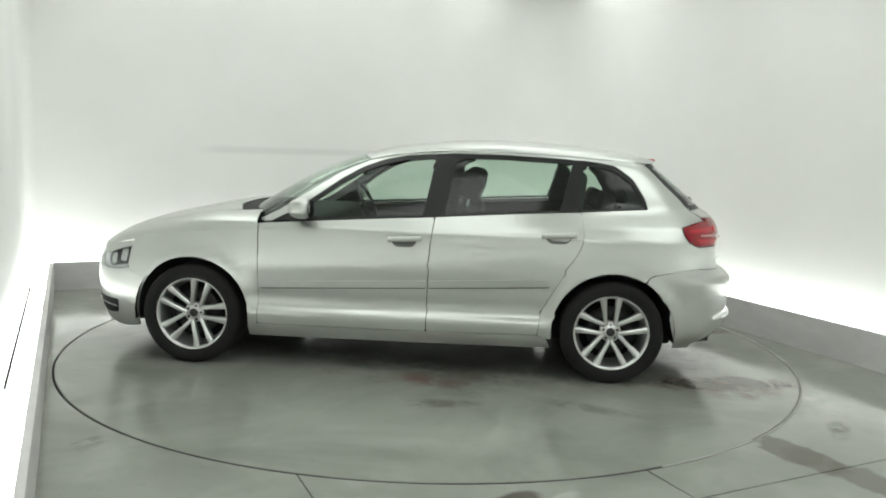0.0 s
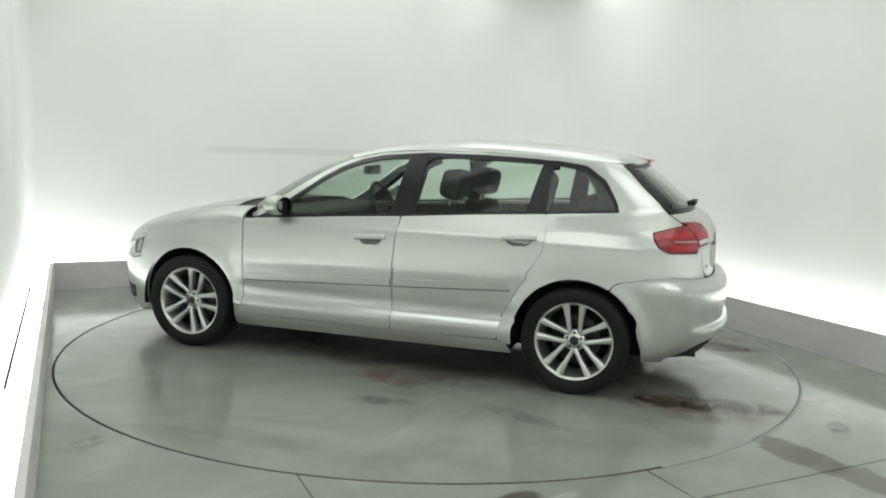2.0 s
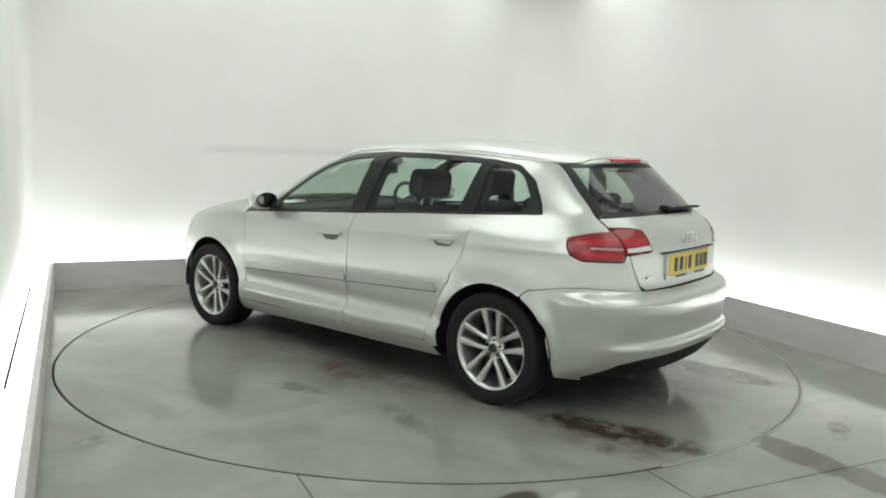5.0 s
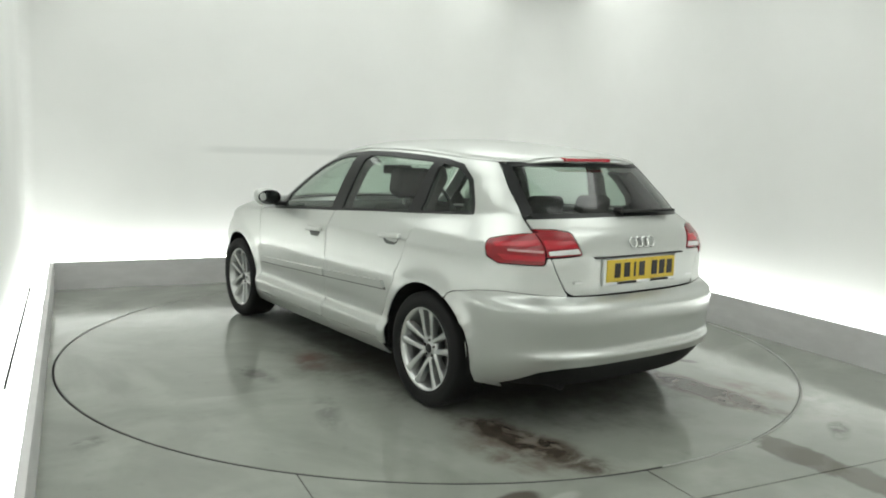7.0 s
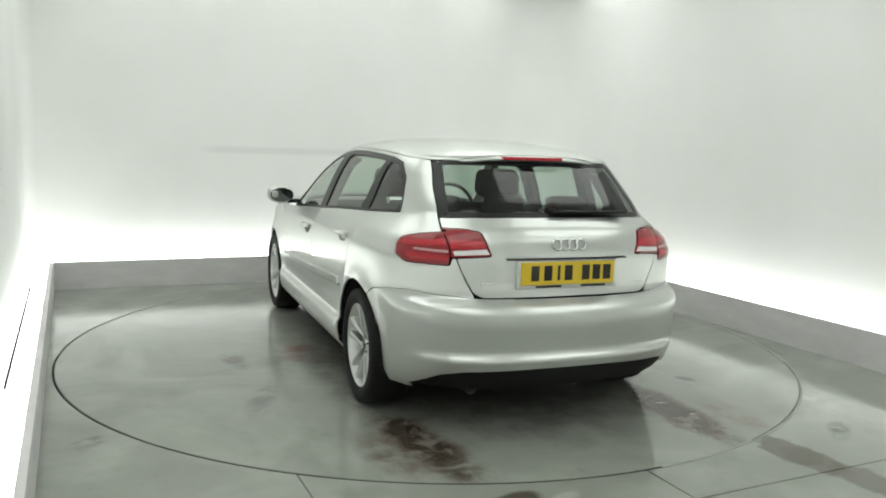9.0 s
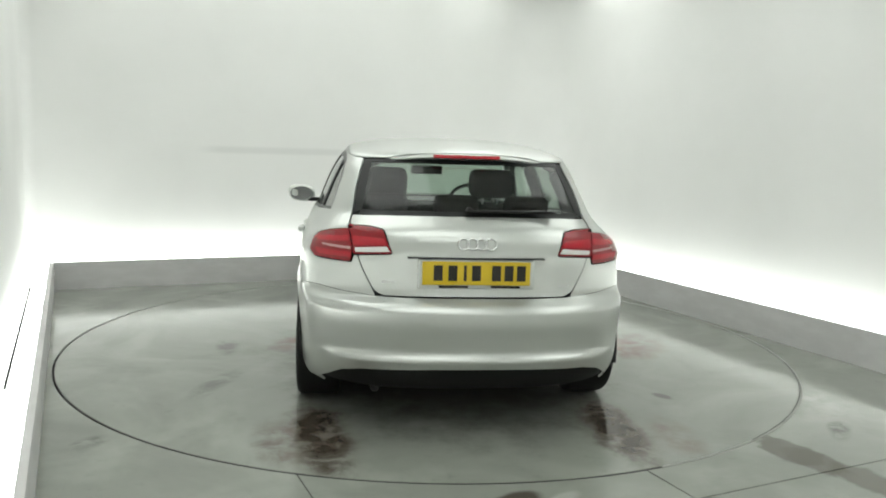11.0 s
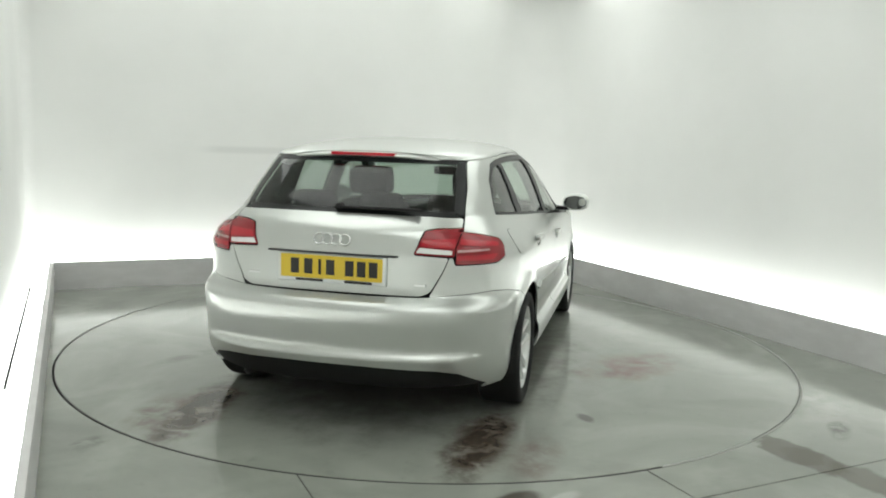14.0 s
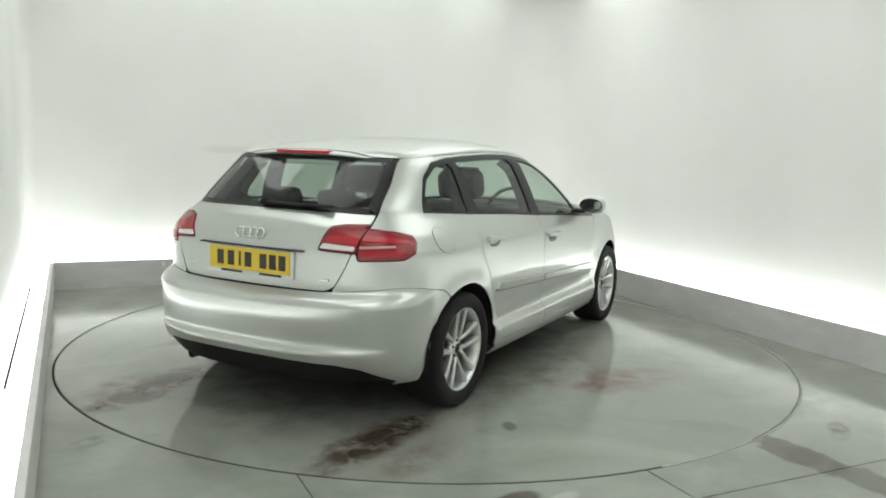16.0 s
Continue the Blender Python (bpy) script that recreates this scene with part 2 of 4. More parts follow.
    for x in (-1.3, 1.3):
        for y in (1.2, -0.8, -2.8, -4.8):
            lamp = tagged(new("ceiling_light"), "large glowing white ceiling light panel", "ceiling light", "ceiling light panels")
            lamp.location = (x, y, TALL)
            part("diffuser", box_bm(-0.85, 0.85, -0.75, 0.75, -0.03, -0.005), ceiling_led, lamp)
            bm = bmesh.new()
            for b in ((-0.89, -0.85, -0.79, 0.79), (0.85, 0.89, -0.79, 0.79), (-0.85, 0.85, -0.79, -0.75), (-0.85, 0.85, 0.75, 0.79)):
                box_bm(*b, -0.04, 0, bm=bm)
            part("frame", bm, frame_mat, lamp)
    for x0, x1, y0, y1 in ((-2.35, 0.95, 2.60, 2.75), (1.3, 2.1, 2.60, 2.75), (2.42, 2.57, 0.9, 2.1)):
        lamp = tagged(new("ceiling_strip_light"), "glowing white strip light along the ceiling edge", "strip light", "ceiling strip lights")
        lamp.location = (0, 0, TALL)
        part("diffuser", box_bm(x0, x1, y0, y1, -0.05, -0.004), strip_led, lamp)


studio()

turntable = tagged(new("turntable"), "grey painted round turntable with brown tyre tracks", "turntable")
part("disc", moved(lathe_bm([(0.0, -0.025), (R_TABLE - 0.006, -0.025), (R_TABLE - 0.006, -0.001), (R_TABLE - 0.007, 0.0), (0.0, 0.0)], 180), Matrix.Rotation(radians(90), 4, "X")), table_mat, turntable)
part("edge_ring", moved(lathe_bm([(R_TABLE - 0.0055, -0.025), (R_TABLE, -0.025), (R_TABLE, -0.002), (R_TABLE - 0.0055, -0.002), (R_TABLE - 0.0055, -0.025)], 180), Matrix.Rotation(radians(90), 4, "X")), material("dark_steel_edge", (0.05, 0.05, 0.05), 0.5, 0.6), turntable, "dark steel edge ring")

# ---- car materials ----
def paint_material():
    m = material("silver_metallic_paint", (0.52, 0.54, 0.52), 0.29, 0.70, 0.5)
    n = Nodes(m)
    haze = n.noise(1.5, 2.0)
    n.color(n.mix(n.span(haze, 0.2, 0.8), (0.54, 0.558, 0.535), (0.58, 0.598, 0.575)))
    return m


def glass_material(name, tint, gloss):
    m = bpy.data.materials.new(name)
    m.use_nodes = True
    t = m.node_tree
    t.nodes.remove(t.nodes["Principled BSDF"])
    see, shine, mix, edge, curve5, lift = (t.nodes.new("ShaderNode" + k) for k in ("BsdfTransparent", "BsdfGlossy", "MixShader", "LayerWeight", "Math", "Math"))
    see.inputs[0].default_value = (*tint, 1)
    shine.inputs["Roughness"].default_value = 0.02
    shine.inputs["Color"].default_value = (gloss, gloss, gloss, 1)
    # Schlick's law for both faces of a thin pane
    edge.inputs[0].default_value = 0.5
    curve5.operation, curve5.inputs[1].default_value = "POWER", 4.0
    lift.operation, lift.inputs[1].default_value, lift.inputs[2].default_value = "MULTIPLY_ADD", 0.9, 0.034
    t.links.new(edge.outputs["Facing"], curve5.inputs[0])
    t.links.new(curve5.outputs[0], lift.inputs[0])
    t.links.new(lift.outputs[0], mix.inputs[0])
    t.links.new(see.outputs[0], mix.inputs[1])
    t.links.new(shine.outputs[0], mix.inputs[2])
    t.links.new(mix.outputs[0], t.nodes["Material Output"].inputs[0])
    return m


paint = paint_material()
glass = glass_material("green_tinted_glass", (0.68, 0.78, 0.71), 1.0)
dark_glass = glass_material("dark_tinted_glass", (0.50, 0.57, 0.53), 1.0)
clear_lens = glass_material("clear_lens", (0.9, 0.92, 0.92), 1.0)
black_trim = material("black_window_trim", (0.010, 0.011, 0.011), 0.35, spec=0.3)
black_plastic = material("black_textured_plastic", (0.009, 0.009, 0.009), 0.6, spec=0.25)
under_mat = material("dark_underbody", (0.01, 0.01, 0.01), 0.9)
cloth = material("charcoal_seat_cloth", (0.014, 0.015, 0.015), 0.9)
headliner_mat = material("grey_headliner", (0.13, 0.135, 0.13), 0.9)
cabin_mat = material("dark_cabin_trim", (0.02, 0.021, 0.021), 0.8)
rubber = material("black_tyre_rubber", (0.011, 0.011, 0.011), 0.75, spec=0.3)
alloy = material("silver_alloy", (0.66, 0.67, 0.66), 0.28, 0.85, 0.3)
alloy_dark = material("brake_steel", (0.055, 0.055, 0.055), 0.5, 0.7)
# also colours the painted shadow lines under mouldings and in handle hollows
seal_shade_mat = material("grey_rubber_seal", (0.14, 0.145, 0.14), 0.6)
lamp_bowl = material("bright_lamp_bowl", (0.75, 0.77, 0.78), 0.25, 0.5)
chrome = material("chrome", (0.72, 0.73, 0.72), 0.12, 1.0)
red_lens = material("red_lamp_lens", (0.25, 0.006, 0.013), 0.2, 0.0, 0.25)
red_bright = material("bright_red_lamp_lens", (0.44, 0.012, 0.024), 0.2, 0.0, 0.25)
pale_lens = material("pale_lamp_strip", (0.55, 0.30, 0.30), 0.15, 0.0, 1.0)
plate_yellow = material("yellow_number_plate", (0.66, 0.47, 0.02), 0.35)
plate_ink = material("black_plate_ink", (0.015, 0.013, 0.01), 0.5)
mirror_glass = material("mirror_glass", (0.16, 0.165, 0.165), 0.02, 1.0)


# ---- the car's surface ----
def curve(pts):
    """A smooth line through the points that never overshoots them."""
    pts = sorted(pts)
    xs, ys = [p[0] for p in pts], [p[1] for p in pts]
    d = [(ys[i + 1] - ys[i]) / (xs[i + 1] - xs[i]) for i in range(len(xs) - 1)]
    m = [d[0]] + [0.0 if a * b <= 0 else 2 * a * b / (a + b) for a, b in zip(d, d[1:])] + [d[-1]]

    def at(x):
        if x <= xs[0]:
            return ys[0] + m[0] * (x - xs[0])
        if x >= xs[-1]:
            return ys[-1] + m[-1] * (x - xs[-1])
        i = max(k for k in range(len(xs) - 1) if xs[k] <= x)
        h = xs[i + 1] - xs[i]
        t = (x - xs[i]) / h
        return (ys[i] * (1 + 2 * t) * (1 - t) ** 2 + ys[i + 1] * t * t * (3 - 2 * t) + h * m[i] * t * (1 - t) ** 2 - h * m[i + 1] * t * t * (1 - t))
    return at


half_width = curve([(0.12, 0.775), (0.2, 0.822), (0.26, 0.846), (0.33, 0.857), (0.42, 0.860), (0.55, 0.867), (0.66, 0.874), (0.78, 0.872), (0.865, 0.868), (0.895, 0.852),
                    (0.95, 0.822), (1.0, 0.797), (1.1, 0.760), (1.2, 0.718), (1.3, 0.662), (1.36, 0.612), (1.42, 0.53)])
flare = curve([(0.12, 0.0), (0.2, 0.012), (0.245, 0.034), (0.28, 0.037), (0.33, 0.037), (0.358, 0.033), (0.385, 0.008), (0.405, 0.0), (0.45, -0.003), (0.5, 0.0), (0.6, 0.0)])
plan = curve([(-2.15, 0.92), (-1.7, 0.95), (-1.3, 0.985), (-0.3, 1.0), (0.6, 1.0), (1.25, 0.985), (2.15, 0.92)])
rear_line = curve([(0.12, -1.88), (0.2, -1.99), (0.3, -2.076), (0.360, -2.108), (0.392, -2.121), (0.404, -2.117), (0.418, -2.099), (0.432, -2.096), (0.48, -2.100), (0.57, -2.109), (0.615, -2.108), (0.645, -2.088), (0.668, -2.045), (0.685, -2.018), (0.72, -2.010), (0.80, -2.008),
                   (0.88, -2.008), (0.94, -2.000), (0.985, -1.980), (1.02, -1.938), (1.052, -1.885), (1.1, -1.835), (1.2, -1.712), (1.32, -1.562), (1.38, -1.488)])
soft_tail = curve([(0.12, -1.88), (0.2, -1.99), (0.3, -2.076), (0.40, -2.104), (0.48, -2.106), (0.57, -2.109)])
nose_line = curve([(0.12, 1.98), (0.2, 2.10), (0.3, 2.125), (0.45, 2.15), (0.6, 2.13), (0.68, 2.08), (0.75, 2.0), (0.85, 1.9), (1.0, 1.7)])
screen_line = curve([(0.88, 1.16), (0.975, 1.04), (1.114, 0.82), (1.233, 0.60), (1.313, 0.40), (1.36, 0.22), (1.40, 0.0)])
rear_power = curve([(0.1, 2.6), (0.6, 2.8), (0.95, 2.9), (1.1, 3.5), (1.33, 4.6)])
# the cabin draws in behind the rear doors, above the shoulder
tuck_along = curve([(-2.3, 0.064), (-1.7, 0.064), (-1.475, 0.060), (-1.08, 0.030), (-0.4, 0.0), (2.2, 0.0)])
tuck_up = curve([(0.88, 0.0), (0.92, 0.0), (0.96, 0.26), (1.02, 0.80), (1.07, 1.0), (1.2, 0.95), (1.32, 0.70), (1.45, 0.70)])


def tuck(x, z):
    return tuck_along(x) * tuck_up(z) if z > 0.92 else 0.0


WHEELS = (1.289, -1.289)
RC = 0.52
HUB = 0.310


def base(T, z, upper):
    """The body's skin: T runs from the tail's middle (-2.6) along the left flank to the nose's middle (2.4)."""
    s = 1
    if T < -2.6:
        T, s = -5.2 - T, -1
    if T > 2.4:
        T, s = 4.8 - T, -1
    xr, p = rear_line(z), rear_power(z)
    xf, D, q = (screen_line(z), 0.75, 2.8) if upper else (nose_line(z), 0.8, 2.9)
    if T < -1.6:
        a = (T + 2.6) * math.pi / 2
        n = max(math.sin(a), 0) ** (2 / p)
        if 0.12 < z < 0.57:
            k = min(max((n - 0.70) / 0.25, 0), 1)
            xr += (soft_tail(z) - xr) * k * k * (3 - 2 * k)
        x = xr + RC * (1 - max(math.cos(a), 0) ** (2 / p))
    elif T <= 1.4:
        x, n = xr + RC + (T + 1.6) / 3.0 * (xf - D - xr - RC), 1.0
    else:
        a = (2.4 - T) * math.pi / 2
        x, n = xf - D * (1 - max(math.cos(a), 0) ** (2 / q)), max(math.sin(a), 0) ** (2 / q)
    w = half_width(z) * plan(x) - tuck(x, z)
    if z < 0.6:
        w += flare(z) * min(max((0.97 - abs(x)) / 0.1, 0), 1)
    for c in WHEELS:
        r = math.hypot(x - c, z - HUB)
        w += 0.016 * math.exp(-((r - 0.362) / 0.05) ** 2) * (1 if z > 0.2 else 0)
    return Vector((x, s * n * w, z))


def along(x, z, upper):
    xr, p = rear_line(z), rear_power(z)
    xf, D, q = (screen_line(z), 0.75, 2.8) if upper else (nose_line(z), 0.8, 2.9)
    if x < xr + RC:
        c = max(min(1 - (x - xr) / RC, 1), 0)
        return -2.6 + math.acos(c ** (p / 2)) / (math.pi / 2)
    if x <= xf - D:
        return -1.6 + 3.0 * (x - xr - RC) / (xf - D - xr - RC)
    c = max(min(1 - (xf - x) / D, 1), 0)
    return 2.4 - math.acos(c ** (q / 2)) / (math.pi / 2)


def across(y, z, upper, front=False):
    """T of a place at y on the tail or the nose."""
    if front:
        q = 2.8 if upper else 2.9
        x = screen_line(z) if upper else nose_line(z)
        n = min(abs(y) / (half_width(z) * plan(x)), 1)
        T = 2.4 - math.asin(n ** (q / 2)) / (math.pi / 2)
        return T if y >= 0 else 4.8 - T
    n = min(abs(y) / (half_width(z) * plan(rear_line(z) + 0.1) - tuck(rear_line(z) + 0.1, z)), 1)
    T = -2.6 + math.asin(n ** (rear_power(z) / 2)) / (math.pi / 2)
    return T if y >= 0 else -5.2 - T


def wall_map(upper):
    def f(u, v):
        e = 0.004
        a, b = base(u + e, v, upper) - base(u - e, v, upper), base(u, v + e, upper) - base(u, v - e, upper)
        return base(u, v, upper), b.cross(a).normalized()
    return f


hood_top = curve([(0.7, 1.0), (1.0, 0.985), (1.117, 0.982), (1.545, 0.910), (1.82, 0.830), (1.96, 0.760), (2.08, 0.685), (2.15, 0.62)])
hood_edge = curve([(0.8, 0.865), (1.1, 0.85), (1.5, 0.795), (1.8, 0.725), (1.95, 0.67), (2.08, 0.62), (2.15, 0.56)])
roof_top = curve([(0.45, 1.30), (0.3, 1.338), (0.11, 1.386), (-0.26, 1.428), (-0.63, 1.440), (-1.0, 1.424), (-1.37, 1.386), (-1.6, 1.346)])
roof_edge = curve([(0.4, 1.225), (0.22, 1.295), (0.0, 1.34), (-0.3, 1.362), (-0.63, 1.362), (-0.92, 1.352), (-1.2, 1.335), (-1.42, 1.322), (-1.6, 1.318)])


def cap_map(top, edge, power, upper):
    """A crowned top between the flanks: u is x, v runs from flank to flank as an angle."""
    def p(u, v):
        z0, z1 = edge(u), top(u)
        w = base(along(u, z0, upper), z0, upper).y
        a = v * math.pi / 2
        return Vector((u, math.copysign(w * abs(math.sin(a)) ** (2 / power), v), z0 + (z1 - z0) * max(math.cos(a), 0) ** (2 / power)))

    def f(u, v):
        e = 0.004
        return p(u, v), (p(u + e, v) - p(u - e, v)).cross(p(u, v + e) - p(u, v - e)).normalized()

    def inv(x, y):
        w = base(along(x, edge(x), upper), edge(x), upper).y
        return x, math.copysign(math.asin(min(abs(y) / w, 1) ** (power / 2)) / (math.pi / 2), y)
    return f, inv


hood_map, hood_uv = cap_map(hood_top, hood_edge, 2.6, False)
roof_map, roof_uv = cap_map(roof_top, roof_edge, 2.1, True)


def rounded(pts, r):
    out, n = [], len(pts)
    for i in range(n):
        a, b, c = (Vector(pts[k % n]) for k in (i - 1, i, i + 1))
        la, lc = (a - b).length, (c - b).length
        p, q = b + (a - b) * min(r / la, 0.45), b + (c - b) * min(r / lc, 0.45)
        for k in range(5):
            t = k / 4
            out.append(p * (1 - t) ** 2 + b * 2 * t * (1 - t) + q * t * t)
    dense = []
    for a, b in zip(out, out[1:] + out[:1]):
        k = max(1, int((b - a).length / 0.03))
        dense += [a.lerp(b, i / k) for i in range(k)]
    return [p for i, p in enumerate(dense) if (p - dense[i - 1]).length > 1e-4]


def skin(poly, f, side=1, off=0.0, rim=0.008, gap=0.0014, corner=0.02, step=(0.05, 0.04), turn=-1):
    """A piece of the skin inside an outline, with folded edges. Returns a bmesh."""
    pts = rounded(poly, corner)
    area = sum(a.x * b.y - a.y * b.x for a, b in zip(pts, pts[1:] + pts[:1]))
    if area * turn < 0:
        pts.reverse()
    if gap:
        n = len(pts)
        shrunk = []
        for i in range(n):
            d = (pts[(i + 1) % n] - pts[i - 1]).normalized()
            shrunk.append(pts[i] + gap * (Vector((-d.y, d.x)) if turn > 0 else Vector((d.y, -d.x))))
        pts = shrunk
    bm = bmesh.new()
    bm.faces.new([bm.verts.new((p.x, p.y, 0)) for p in pts])
    for axis in (0, 1):
        lo, hi = min(p[axis] for p in pts), max(p[axis] for p in pts)
        k = math.floor(lo / step[axis]) + 1
        while k * step[axis] < hi - 1e-4:
            co, no = [0, 0, 0], [0, 0, 0]
            co[axis], no[axis] = k * step[axis] + 1.3e-4, 1
            bmesh.ops.bisect_plane(bm, geom=bm.verts[:] + bm.edges[:] + bm.faces[:], plane_co=co, plane_no=no, dist=1e-5)
            k += 1
    bmesh.ops.remove_doubles(bm, verts=bm.verts[:], dist=6e-4)
    bmesh.ops.triangulate(bm, faces=bm.faces[:])
    edge = [e for e in bm.edges if e.is_boundary]
    deep = {}
    true = bm.verts.layers.float_vector.new("true_normal")
    for v in bm.verts:
        p, n = f(v.co.x, v.co.y)
        v.co = p + n * off
        v[true] = (n.x, n.y * side, n.z)
        deep[v] = v.co - n * rim
    faces = bm.faces[:]
    if rim:
        low = {}
        for e in edge:
            e.smooth = False
            loop = e.link_loops[0]
            a, b = loop.vert, loop.link_loop_next.vert
            for v in (a, b):
                if v not in low:
                    low[v] = bm.verts.new(v.co), bm.verts.new(deep[v])
            bm.faces.new((low[b][0], low[a][0], low[a][1], low[b][1]))
    if side < 0:
        for v in bm.verts:
            v.co.y = -v.co.y
        bmesh.ops.reverse_faces(bm, faces=bm.faces[:])
    for g in bm.faces:
        g.smooth = True
    return bm


def outline(pts, upper=True, closed=False):
    """(x, z) on the flank, ('r', y, z) on the tail, ('f', y, z) on the nose, as places on the skin."""
    fine, last = [pts[0]], 0
    for a, b in zip(pts, pts[1:] + pts[:1]):
        last = len(fine)
        flat = (type(a[0]) is str) == (type(b[0]) is str)
        a2, b2 = Vector(a[-2:]), Vector(b[-2:])
        k = max(1, round((b2 - a2).length / 0.05)) if flat else 1
        for i in range(1, k):
            fine.append((*a[:-2], *a2.lerp(b2, i / k)))
        fine.append(b)
    out = []
    for p in fine[:-1] if closed else fine[:last]:
        if p[0] == "r":
            out.append((across(p[1], p[2], upper), p[2]))
        elif p[0] == "f":
            out.append((across(p[1], p[2], upper, True), p[2]))
        else:
            out.append((along(p[0], p[1], upper), p[1]))
    return out


def wheel_arc(c, a0, a1, r=0.362, n=14):
    return [(c + r * math.cos(radians(a0 + (a1 - a0) * i / n)), HUB + r * math.sin(radians(a0 + (a1 - a0) * i / n))) for i in range(n + 1)]


UP, LOW = wall_map(True), wall_map(False)
DLO_TOP = [(-1.49, 1.048), (-1.46, 1.12), (-1.395, 1.225), (-1.285, 1.302), (-1.12, 1.325), (-0.93, 1.336), (-0.63, 1.347), (-0.3, 1.348), (0.0, 1.326), (0.14, 1.297), (0.27, 1.247), (0.40, 1.168), (0.52, 1.080), (0.69, 0.964), (0.81, 0.903)]
belt = curve([(0.86, 0.895), (0.55, 0.918), (-0.2, 0.965), (-0.65, 0.998), (-1.08, 1.022), (-1.46, 1.044)])
DOOR_REAR = [(-0.845, 0.285), (-0.858, 0.40), (-0.905, 0.50), (-1.026, 0.713), (-1.085, 0.81), (-1.10, 0.89), (-1.09, 0.96), (-1.078, 1.022)]
BODY_SIDE = ([(0.90, 0.908), (0.76, 0.978), (0.60, 1.085), (0.40, 1.216), (0.22, 1.293), (0.0, 1.34), (-0.3, 1.362), (-0.63, 1.362), (-0.92, 1.352), (-1.2, 1.335), (-1.42, 1.322),
              ("r", 0.530, 1.318), ("r", 0.566, 1.19), ("r", 0.588, 1.056), ("r", 0.604, 1.006), (-1.86, 0.990), (-1.76, 0.972), (-1.68, 0.95), (-1.69, 0.91), (-1.719, 0.868), (-1.775, 0.838), ("r", 0.590, 0.832), ("r", 0.581, 0.868),
              ("r", 0.564, 0.868), ("r", 0.5385, 0.80), ("r", 0.489, 0.702), ("r", 0.478, 0.682), ("r", 0.60, 0.690), (-1.80, 0.705), (-1.68, 0.695), (-1.56, 0.672), (-1.49, 0.648)] + wheel_arc(-1.289, 120, -8) + [(-0.89, 0.262)] + DOOR_REAR
             + [(-1.25, 1.033)] + DLO_TOP + [(0.86, 0.897)])


